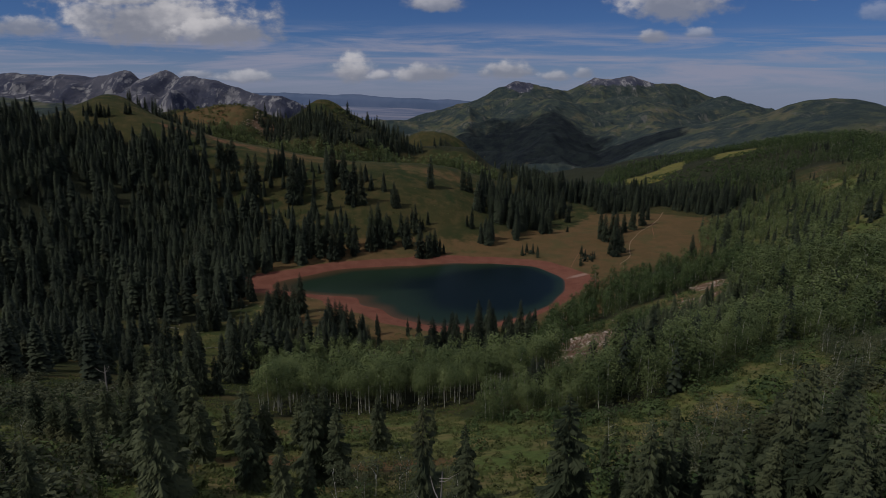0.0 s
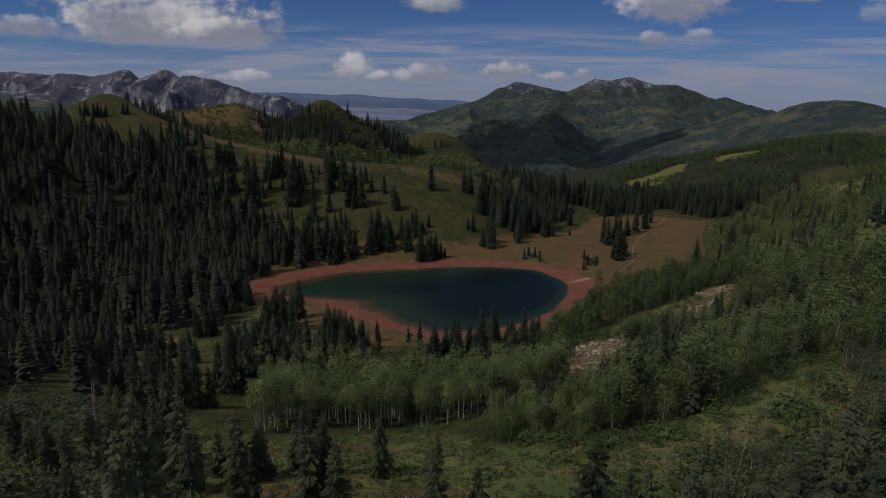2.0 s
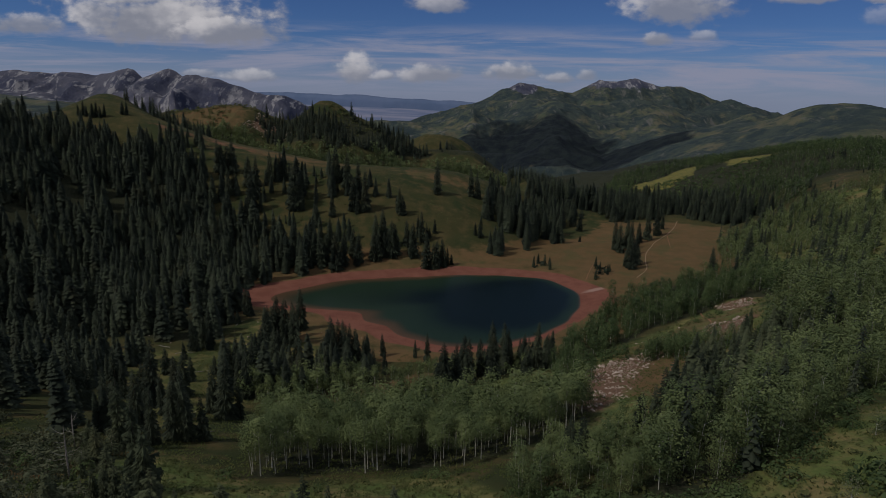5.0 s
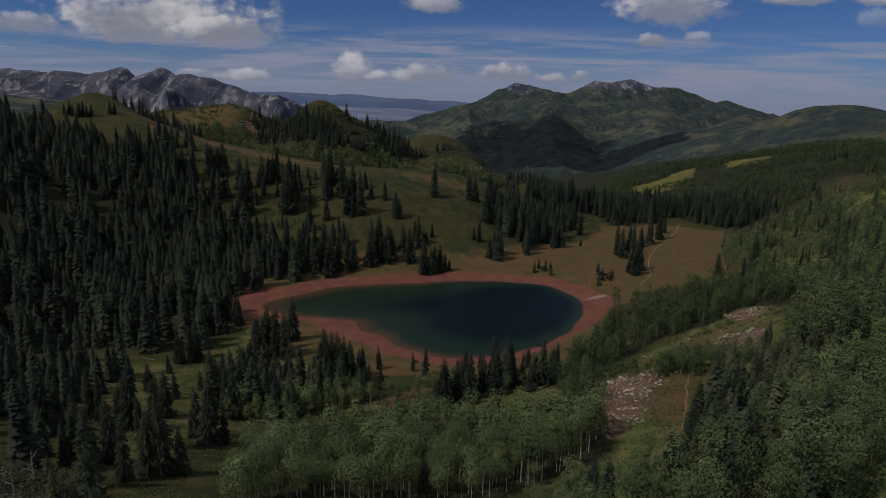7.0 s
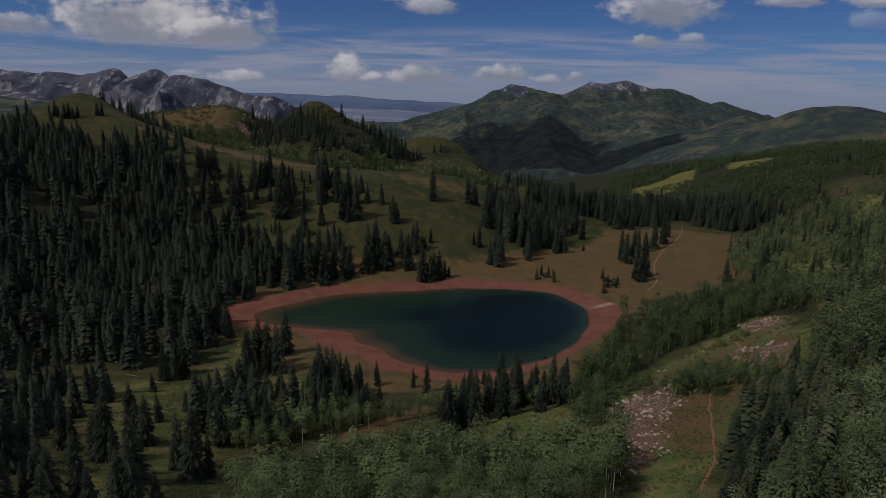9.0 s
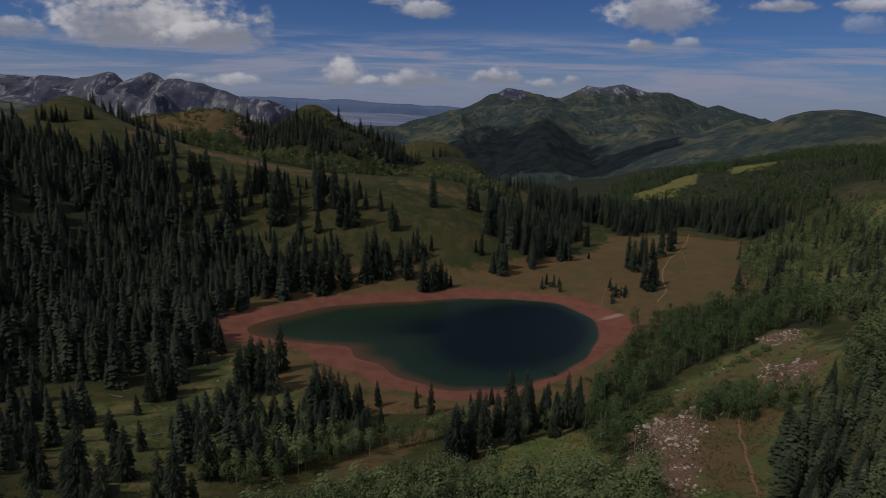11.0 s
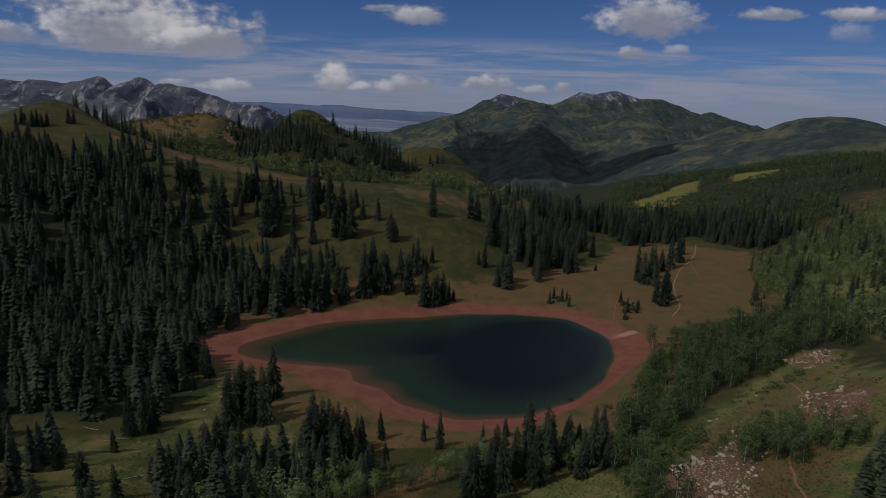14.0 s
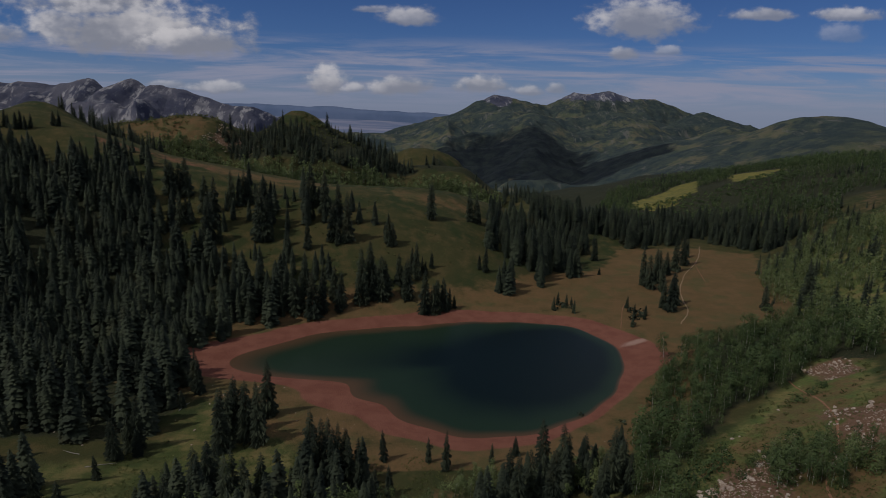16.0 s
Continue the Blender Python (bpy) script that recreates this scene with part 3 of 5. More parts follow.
# ---- ground ----
def build_ground():
    ys = np.concatenate([np.arange(-600, -60, 30.0), np.arange(-60, 40, 6.0), np.arange(40, 700, 2.8), 700 * (4960 / 700) ** (np.arange(0, 291) / 290.0)])
    s = np.linspace(-1, 1, 430)
    s = 0.62 * s + 0.38 * s ** 3
    y = np.repeat(ys[:, None], len(s), 1)
    x = s[None, :] * (520 + 0.80 * np.maximum(ys, 0))[:, None] + 0.03 * ys[:, None]
    z = height(x, y)
    far = step(700, 1500, y)
    z = z + far * 6 * fbm(x / 90, y / 90, 3, 41)
    rows, cols = y.shape
    i = np.arange(rows * cols).reshape(rows, cols)
    a, b, c, d = i[:-1, :-1].ravel(), i[:-1, 1:].ravel(), i[1:, 1:].ravel(), i[1:, :-1].ravel()
    tris = np.concatenate([np.stack([a, b, c], 1), np.stack([a, c, d], 1)])
    me = mesh_of("ground", np.stack([x.ravel(), y.ravel(), z.ravel()], 1), tris, [GROUND])
    me.polygons.foreach_set("use_smooth", np.ones(len(tris), bool))
    x, y, z = x.ravel(), y.ravel(), z.ravel()
    shore = shore_distance(x, y)
    beach = 14.5 + 5 * soft_noise(x / 40, y / 40, 51) + 8 * step(60, 130, x) * step(470, 420, y) * step(380, 430, y)
    beach = beach - 8 * step(0, 40, x) * step(430, 390, y)
    red = 1 - step(beach - 5, beach + 5, shore)
    red = np.maximum(red, 0.47 * near_poly(x, y, RED_CREST, 14))
    red = np.maximum(red, 0.4 * near_poly(x, y, RED_GULLY, 8))
    red = np.maximum(red, 0.36 * near_poly(x, y, BROWN_HILL, 16))
    for bx, by, rx, ry in ((-9, 161, 8, 6), (-16, 127, 17, 5), (3, 126, 11, 4), (-28, 124, 10, 5)):
        red = np.maximum(red, 0.5 * np.exp(-(((x - bx) / rx) ** 2 + ((y - by) / ry) ** 2)))
    dry = np.maximum(near_poly(x, y, DRY_MEADOW, 14), 0.62 * (1 - step(30, 60, shore)) * (y > 330))
    dry = np.maximum(dry, 0.9 * near_poly(x, y, BROWN_CLEARING, 6))
    dry = np.maximum(dry, 0.6 * near_poly(x, y, BARE_SLOPE, 12))
    dry = np.maximum(dry, 0.7 * near_poly(x, y, BROWN_HILL, 20))
    dry = np.maximum(dry, 0.52 * near_poly(x, y, ROCKY, 8))
    for bx, by, rx, ry, k in ((-9, 161, 9, 7, 1.0), (-16, 127, 20, 6, 0.85), (3, 126, 12, 5, 0.9), (-26, 152, 9, 7, 0.75), (66, 150, 13, 9, 0.42), (-62, 190, 12, 10, 0.6), (-76, 170, 16, 14, 0.7), (-150, 640, 120, 28, 0.62), (0, 640, 70, 26, 0.6)):
        dry = np.maximum(dry, k * np.exp(-(((x - bx) / rx) ** 2 + ((y - by) / ry) ** 2)))
    rock = np.maximum.reduce([near_poly(x + 4 * soft_noise(x / 7, y / 7, 31), y + 4 * soft_noise(x / 7, y / 7, 32), p, 8) for p in TALUS] + [0.43 * near_poly(x, y, SPUR_ROCKS, 25), 0.66 * near_poly(x, y, RIDGE_ROCKS, 16)])
    wood_and_shadow = np.maximum.reduce([near_poly(x, y, p, 8) for p in [DENSE_WOOD, GROVE, ASPEN_SIDE, ASPEN_BELT, ASPEN_SHORE] + RIDGE_WOODS])
    wood_and_shadow = np.maximum(wood_and_shadow * 0.9 * (1 - 0.5 * near_poly(x, y, GROVE, 8)), step(650, 800, y) * step(60, 160, x) * 0.97)
    # beyond 1400 m the weight marks two painted cloud shadows over the forest
    wood_and_shadow = np.where(y > 1400, 1.3 * np.exp(-(((x - 400) / 400) ** 2 + ((y - 2800) / 560) ** 2)) + 1.0 * np.exp(-(((x - 770) / 190) ** 2 + ((y - 2380) / 130) ** 2)), wood_and_shadow)
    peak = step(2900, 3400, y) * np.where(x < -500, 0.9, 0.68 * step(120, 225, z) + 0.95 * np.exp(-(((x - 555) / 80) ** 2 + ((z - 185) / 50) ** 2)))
    gold = np.maximum.reduce([near_poly(x, y, p, 14) for p in GOLD_MEADOWS])
    paint(me, "cover", np.stack([red, dry, rock], 1))
    lush = np.maximum.reduce([k * near_poly(x, y, p, 12) for p, k in ((NEAR_SLOPE, 1), (ROCKY, 1), (WEST_MEADOW, 0.5), (BARE_SLOPE, 1), (GREEN_CLEARING, 1), (GRASS_TONGUE, 0.9), (ASPEN_HEIGHTS, 0.75))])
    paint(me, "cover_near", np.stack([lush, np.exp(-(((x - 106) + (y - 447) * -0.3) / 9) ** 2 - ((y - 447 - (x - 106) * 0.35) / 3.5) ** 2), lush], 1))
    paint(me, "cover_far", np.stack([wood_and_shadow, peak, gold], 1))
    tagged(new("ground", me), "grassy mountain bowl with red lake shore and distant rocky peaks", "ground", kind="structure")


build_ground()


def build_lake():
    rings, turns = 46, 220
    f = np.linspace(0, 1.03, rings)
    th = np.linspace(0, 2 * np.pi, turns, endpoint=False)
    edge = SHORE[0] + sum(SHORE[2 * k - 1] * np.cos(k * th) + SHORE[2 * k] * np.sin(k * th) for k in range(1, len(SHORE) // 2 + 1))
    x = LAKE[0] + f[:, None] * (edge + 1.0)[None, :] * np.cos(th)[None, :]
    y = LAKE[1] + f[:, None] * (edge + 1.0)[None, :] * np.sin(th)[None, :]
    i = np.arange(rings * turns).reshape(rings, turns)
    j = np.roll(i, -1, 1)
    a, b, c, d = i[:-1].ravel(), i[1:].ravel(), j[1:].ravel(), j[:-1].ravel()
    me = mesh_of("lake_water", np.stack([x.ravel(), y.ravel(), np.zeros(x.size)], 1), np.concatenate([np.stack([a, b, c], 1), np.stack([a, c, d], 1)]), [WATER])
    # grows away from the shore; extra towards +x paints the sky's blue reflection
    blue_weight = np.clip(-shore_distance(x, y) / (50 - 32 * step(10, 80, x)), 0, 1) * (0.42 + 0.58 * step(-30, 50, x))
    paint(me, "depth_and_sky", np.repeat(blue_weight.reshape(-1, 1), 3, 1))
    me.polygons.foreach_set("use_smooth", np.ones(len(me.polygons), bool))
    tagged(new("lake_water", me), "still dark blue-green mountain lake water", "water", kind="structure")


build_lake()


def far_sheet(name, material, label, category, profile, tilt):
    """A stretch of far country: rows of (y, height, how uneven)."""
    x = np.linspace(-2300, 1700, 200)
    rows = [np.stack([x, np.full(200, float(y)), z - tilt * np.clip(x + 710, -900, 900) + rough * fbm(x / 300, x * 0 + y, 5, 61)], 1) for y, z, rough in profile]
    i = np.arange(200 * len(rows)).reshape(len(rows), 200)
    a, b, c, d = i[:-1, :-1].ravel(), i[:-1, 1:].ravel(), i[1:, 1:].ravel(), i[1:, :-1].ravel()
    me = mesh_of(name, np.concatenate(rows), np.concatenate([np.stack([a, b, c], 1), np.stack([a, c, d], 1)]), [material])
    tagged(new(name, me), label, category, kind="structure")


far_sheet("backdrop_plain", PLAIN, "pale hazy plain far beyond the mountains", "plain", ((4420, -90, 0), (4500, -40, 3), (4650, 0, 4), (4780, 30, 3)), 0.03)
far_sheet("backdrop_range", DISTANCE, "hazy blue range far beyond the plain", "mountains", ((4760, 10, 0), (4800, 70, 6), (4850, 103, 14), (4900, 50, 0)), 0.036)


def trail(points, width, mat, label):
    """A worn footpath laid over the ground along a smooth line."""
    pts = [Vector((*p, 0)) for p in points]
    line = []
    for k in range(len(pts) - 1):
        p0, p1, p2, p3 = pts[max(k - 1, 0)], pts[k], pts[k + 1], pts[min(k + 2, len(pts) - 1)]
        steps = max(2, int((p2 - p1).length / 1.5))
        for q in range(steps):
            t = q / steps
            line.append(0.5 * ((2 * p1) + (p2 - p0) * t + (2 * p0 - 5 * p1 + 4 * p2 - p3) * t * t + (3 * p1 - p0 - 3 * p2 + p3) * t ** 3))
    line = np.array([(p.x, p.y) for p in line])
    line += np.stack([soft_noise(line[:, 0] / 6, line[:, 1] / 6, 71), soft_noise(line[:, 0] / 6, line[:, 1] / 6, 72)], 1) * 0.5
    d = np.gradient(line, axis=0)
    side = np.stack([-d[:, 1], d[:, 0]], 1) / np.linalg.norm(d, axis=1)[:, None]
    verts, n = [], len(line)
    for off in (-1.0, -0.55, 0.55, 1.0):
        wide = width * (0.8 + 0.3 * soft_noise(np.arange(n) / 4.0, np.full(n, off), 73))
        p = line + side * (off * 0.5 * wide)[:, None]
        lift = 0.10 if abs(off) < 0.9 else -0.15
        verts.append(np.stack([p[:, 0], p[:, 1], height(p[:, 0], p[:, 1]) + lift], 1))
    i = np.arange(4 * n).reshape(4, n)
    a, b, c, e = i[:-1, :-1].ravel(), i[:-1, 1:].ravel(), i[1:, 1:].ravel(), i[1:, :-1].ravel()
    me = mesh_of("trail", np.concatenate(verts), np.concatenate([np.stack([a, b, c], 1), np.stack([a, c, e], 1)]), [mat])
    tagged(new("trail", me), label, "path", kind="structure")


trail([(56, 206), (70, 229), (84, 260), (94, 282), (104, 296), (118, 312), (134, 340), (146, 379)], 1.15, TRAIL_RED, "narrow red dirt footpath across the rocky slope")
trail([(141, 471), (155, 494), (165, 527), (184, 566), (199, 588), (216, 612), (240, 660)], 1.1, TRAIL_PALE, "pale dusty footpath through the dry meadow")
trail([(216, 612), (208, 600), (200, 575), (194, 552)], 0.7, TRAIL_RED, "faint side path in the dry meadow")
trail([(104, 466), (111, 485), (117, 500), (127, 516)], 0.7, TRAIL_RED, "faint footpath up from the lake shore")


# ---- trees ----
def tube(rings, sides):
    """Corners and triangles of a tapered limb through (centre, radius) rings."""
    v, f = [], []
    for k, (c, r) in enumerate(rings):
        for q in range(sides):
            a = 2 * math.pi * q / sides
            v.append((c[0] + r * math.cos(a), c[1] + r * math.sin(a), c[2]))
    for k in range(len(rings) - 1):
        for q in range(sides):
            a, b = k * sides + q, k * sides + (q + 1) % sides
            f += [(a, b, b + sides), (a, b + sides, a + sides)]
    return v, f


def conifer_shape(seed, levels, boughs, twigs, tall=15.0, wide=0.15, ragged=0.0):
    """A spruce or fir: tapered trunk and a spiral of short drooping boughs set with sprays."""
    rng = np.random.default_rng(seed)
    trunk = tube([((0, 0, -0.6), tall * 0.016), ((0, 0, tall * 0.4), tall * 0.011), ((0, 0, tall * 0.97), 0.02)], 6)
    v, f = [], []
    bare = 0.03 + 0.04 * rng.random()
    lean = rng.normal(0, 0.03, 2)
    total = int(levels * boughs * 0.78)
    lobe = rng.uniform(0, 6.28, 3)
    for k in range(total):
        t = bare + (1 - bare) * ((k + rng.random()) / total) ** 1.12
        a = k * 2.39996 + rng.normal(0, 0.25)
        reach = tall * wide * (1 - t) ** 0.6 * min(1, 0.6 + (t - bare) * 3.5) + 0.1
        reach *= 1 + (0.10 + 0.25 * ragged) * math.sin(a * 2 + t * 9 + lobe[0]) * math.sin(t * 23 + lobe[1])
        ln = reach * rng.uniform(0.68 - 0.2 * ragged, 1.14 + 0.2 * ragged)
        d, s = np.array((math.cos(a), math.sin(a), 0)), np.array((-math.sin(a), math.cos(a), 0))
        root = np.array((lean[0] * t * tall * 0.2, lean[1] * t * tall * 0.2, t * tall))
        drop = (rng.uniform(1.0, 1.8) if twigs < 2 else rng.uniform(0.7 - 0.5 * ragged, 1.4 - 0.6 * ragged)) * (1 - 0.4 * t)

        def spine(g):
            return root + d * ln * g + np.array((0, 0, -drop * ln * g * (1.5 - 0.7 * g)))

        w = ln * (rng.uniform(0.27, 0.42) if twigs < 2 else rng.uniform(0.25, 0.40)) + 0.06
        n = len(v)
        if twigs == 0:
            v += [tuple(spine(-0.1)), tuple(spine(0.66) + s * w - (0, 0, 0.1 * ln)), tuple(spine(1.12)), tuple(spine(0.66) - s * w - (0, 0, 0.1 * ln))]
            f += [(n, n + 1, n + 2), (n, n + 2, n + 3)]
            continue
        rib = 0.14 if twigs < 6 else 0.06
        v += [tuple(spine(0.0)), tuple(spine(0.7) + s * rib * ln), tuple(spine(1.06)), tuple(spine(0.7) - s * rib * ln)]
        f += [(n, n + 1, n + 2), (n, n + 2, n + 3)]
        fine = 1.0 if twigs < 6 else 0.55
        for g in (np.linspace(0.3, 0.88, twigs) if twigs > 1 else (0.5,)):
            for side in (-1, 1):
                n = len(v)
                tip = spine(g + 0.2 * fine) + s * side * w * (1.3 - g) * rng.uniform(0.7, 1.25) + np.array((0, 0, -rng.uniform(0.08, 0.34) * ln))
                v += [tuple(spine(g - 0.11 * fine)), tuple(spine(g + 0.14 * fine)), tuple(tip)]
                f.append((n, n + 1, n + 2))
    return trunk, (v, f)


def aspen_shape(seed, leaves, size, low=0.46, tall=11.0, sides=6):
    """An aspen: slim pale trunk, a few limbs, a lumpy airy crown of small leaf sprays."""
    rng = np.random.default_rng(seed)
    bend = rng.normal(0, 0.35, 2)
    way = [((bend[0] * t * t, bend[1] * t * t, -0.5 + t * (tall * 0.8 + 0.5)), (0.13 if low > 0.5 else 0.075) * (1 - 0.8 * t)) for t in (0, 0.3, 0.6, 1.0)]
    tv, tf = tube(way, sides)
    lumps = []
    for q in range(9):
        t = low + (0.96 - low) * q / 8
        out = 2.5 * math.sin(math.pi * min(1, (t - low + 0.16) / (1.16 - low))) ** 0.7
        a = rng.random() * 6.28
        c = np.array((bend[0] * t * t + math.cos(a) * out * 0.62, bend[1] * t * t + math.sin(a) * out * 0.62, t * tall))
        lumps.append((c, rng.uniform(1.2, 1.95) * (1.0 if t < 0.85 else 0.9)))
        if sides > 3 and q in (1, 3, 5, 7):
            lv, lf = tube([((bend[0] * t * t, bend[1] * t * t, t * tall - 1.0), 0.05), (tuple(c), 0.012)], 4)
            tf += [tuple(i + len(tv) for i in tri) for tri in lf]
            tv += lv
    n = leaves
    pick = rng.integers(0, len(lumps), n)
    c = np.array([lumps[i][0] for i in pick])
    r = np.array([lumps[i][1] for i in pick])
    d = rng.normal(0, 1, (n, 3))
    d /= np.linalg.norm(d, axis=1)[:, None]
    p = c + d * (r * rng.uniform(0.55, 1.08, n) ** 0.7)[:, None] * np.array((1, 1, 1.15))
    out = p - np.array((0, 0, tall * (0.45 + 0.4 * low)))
    out /= np.linalg.norm(out, axis=1)[:, None]
    up = 0.6 * out + 0.6 * d + rng.normal(0, 0.16, (n, 3)) + np.array((0, 0, 0.1))
    up /= np.linalg.norm(up, axis=1)[:, None]
    e1 = np.cross(up, rng.normal(0, 1, (n, 3)))
    e1 /= np.linalg.norm(e1, axis=1)[:, None]
    e2 = np.cross(up, e1)
    k = (size * rng.uniform(0.6, 1.3, n))[:, None]
    v = np.stack([p - e1 * k * 0.5, p + e2 * k * 0.42 + up * k * 0.06, p + e1 * k * 0.5, p - e2 * k * 0.42 - up * k * 0.06], 1).reshape(-1, 3)
    i = np.arange(n)[:, None] * 4
    f = np.concatenate([i + np.array([[0, 1, 2]]), i + np.array([[0, 2, 3]])])
    return (tv, tf), (v, f)


def shrub_shape(seed, leaves, size, stems=5):
    rng = np.random.default_rng(seed)
    tv, tf = [], []
    for q in range(stems):
        a = rng.random() * 6.28
        lv, lf = tube([((0.1 * math.cos(a), 0.1 * math.sin(a), -0.2), 0.05), ((0.8 * math.cos(a), 0.8 * math.sin(a), 1.0), 0.015)], 4)
        tf += [tuple(i + len(tv) for i in tri) for tri in lf]
        tv += lv
    d = rng.normal(0, 1, (leaves, 3))
    d /= np.linalg.norm(d, axis=1)[:, None]
    d[:, 2] = np.abs(d[:, 2])
    bump = 1 + 0.3 * np.sin(d[:, 0] * 5 + seed) * np.cos(d[:, 1] * 4 - seed)
    p = d * (bump * rng.uniform(0.6, 1.05, leaves))[:, None] * np.array((1.35, 1.35, 1.5)) + np.array((0, 0, 0.1))
    e1 = np.cross(d, rng.normal(0, 1, (leaves, 3)))
    e1 /= np.linalg.norm(e1, axis=1)[:, None]
    e2 = np.cross(d + rng.normal(0, 0.5, (leaves, 3)), e1)
    k = (size * rng.uniform(0.6, 1.3, leaves))[:, None]
    v = np.stack([p - e1 * k * 0.5, p + e2 * k * 0.45, p + e1 * k * 0.5, p - e2 * k * 0.45], 1).reshape(-1, 3)
    i = np.arange(leaves)[:, None] * 4
    return (tv, tf), (v, np.concatenate([i + np.array([[0, 1, 2]]), i + np.array([[0, 2, 3]])]))


def tree_models(name, shapes, bark, leaf, label, category, group):
    """One model of each shape, an Empty with trunk and crown, kept to be copied and then put away."""
    out = []
    for trunk, crown in shapes:
        base = new(name)
        part("trunk", mesh_of("trunk", *trunk, [bark]), base)
        head = mesh_of("crown", *crown, [leaf])
        paint(head, "tone", (0.0, 1.0, 0.0))
        part("crown", head, base)
        tagged(base, label, category, group)
        out.append(base)
    return out


def stand(models, rows, tall, rng, labels=()):
    """Copies of the models at rows of x, y, height."""
    ground_z = height([r[0] for r in rows], [r[1] for r in rows])
    for (x, y, h), z in zip(rows, ground_z.tolist()):
        s = h / tall
        m = Matrix.LocRotScale((x, y, z - 0.1), Euler((rng.normal(0, 0.02), rng.normal(0, 0.02), rng.random() * 6.28)),
                               (s * rng.uniform(0.88, 1.25), s * rng.uniform(0.88, 1.25), s))
        ob = copy_thing(models[int(rng.integers(len(models)))], m)
        if labels:
            ob["label"] = labels[0] if h > 0.75 * tall else labels[-1]


def drop_models(models):
    for base in models:
        for ob in (*base.children_recursive, base):
            bpy.data.objects.remove(ob)


def mass(name, rows, tall, shapes, materials, rng, label, category):
    """Many small trees far off, joined into one object."""
    if not len(rows):
        return
    vs, fs, ms, tones, n = [], [], [], [], 0
    ground_z = height([r[0] for r in rows], [r[1] for r in rows])
    for (x, y, h), z in zip(rows, ground_z.tolist()):
        trunk, crown = shapes[int(rng.integers(len(shapes)))]
        s, a = h / tall, rng.random() * 6.28
        ca, sa, wx = math.cos(a), math.sin(a), rng.uniform(0.95, 1.4)
        z -= 0.1
        shade = rng.random()
        for slot, (v, f) in enumerate((trunk, crown)):
            v, f = np.asarray(v, float) * s, np.asarray(f)
            vs.append(np.stack([(v[:, 0] * ca - v[:, 1] * sa) * wx + x, (v[:, 0] * sa + v[:, 1] * ca) * wx + y, v[:, 2] + z], 1))
            fs.append(f + n)
            ms.append(np.full(len(f), slot))
            tones.append(np.full(len(v), shade))
            n += len(v)
    me = mesh_of(name, np.concatenate(vs), np.concatenate(fs), materials, np.concatenate(ms))
    tones = np.concatenate(tones)
    paint(me, "tone", np.stack([tones, tones * 0, tones], 1))
    tagged(new(name, me), label, category, kind="stuff")


def scatter(poly, gap, rng, h, spread=0.2, holes=0.0, grain=30.0, k=80):
    """Rows of x, y, height over a polygon on a shaken lattice, thinned by patches."""
    xs, ys = [p[0] for p in poly], [p[1] for p in poly]
    gx, gy = np.meshgrid(np.arange(min(xs), max(xs), gap), np.arange(min(ys), max(ys), gap))
    gx = gx.ravel() + rng.uniform(-0.48, 0.48, gx.size) * gap
    gy = gy.ravel() + rng.uniform(-0.48, 0.48, gy.size) * gap
    sway = min(7.0, 0.06 * (max(xs) - min(xs)))
    keep = inside(gx + sway * soft_noise(gx / 9, gy / 9, k + 200), gy + sway * soft_noise(gx / 9, gy / 9, k + 201), poly) & (shore_distance(gx, gy) > 16) & (fbm(gx / grain, gy / grain, 2, k) > holes * 2 - 1.1)
    gx, gy = gx[keep], gy[keep]
    return [(float(a), float(b), float(h * c)) for a, b, c in zip(gx, gy, np.clip(rng.normal(1, spread, gx.size), 0.45, 1.5))]


rng = np.random.default_rng(7)

# ---- single spruces and firs: x, y and, where given, height ----
FOREGROUND = [
    (22, 101, 15), (8, 94, 16), (-1, 137, 11), (-6, 118, 14), (-4, 115, 12), (-7, 116, 13), (-14, 111, 13), (-14, 116, 10), (-47, 161, 19),
    (-38, 146, 17), (-21, 105, 17), (-68, 193, 16), (-28, 128, 15), (-15, 92, 16), (-30, 116, 13), (-26, 126, 10), (12, 100, 10), (12, 106, 10),
    (-5, 103, 8), (-7, 101, 9), (29, 97, 13), (31, 98, 12), (29, 101, 9), (30, 114, 7), (33, 99, 11), (37, 99, 12), (34, 92, 13),
    (36, 100, 10),
]
FOREGROUND_SIDE = [
    (45, 102, 16), (46, 105, 13), (46, 97, 15), (53, 105, 16), (46, 94, 15), (48, 102, 11), (42, 99, 9), (45, 107, 10), (56, 116, 14),
    (47, 97, 11), (44, 91, 12), (44, 99, 10),
]
FRONT_ROW = [
    (-46, 333, 22), (-41, 324, 24), (-39, 328, 22), (-36, 326, 21), (-34, 328, 18), (-30, 328, 14), (-70, 305, 24), (-74, 307, 20), (-69, 309, 21),
    (-61, 294, 24), (-59, 296, 25), (-59, 303, 20), (-56, 306, 20), (-75, 289, 17), (-68, 286, 20), (-49, 326, 8), (-19, 317, 11), (-7, 336, 10),
    (-1, 331, 15), (15, 335, 8), (24, 340, 8), (29, 317, 24), (28, 317, 20), (32, 310, 24), (34, 310, 20), (43, 321, 15), (40, 317, 14),
    (46, 305, 22), (46, 307, 18), (51, 310, 15),
]
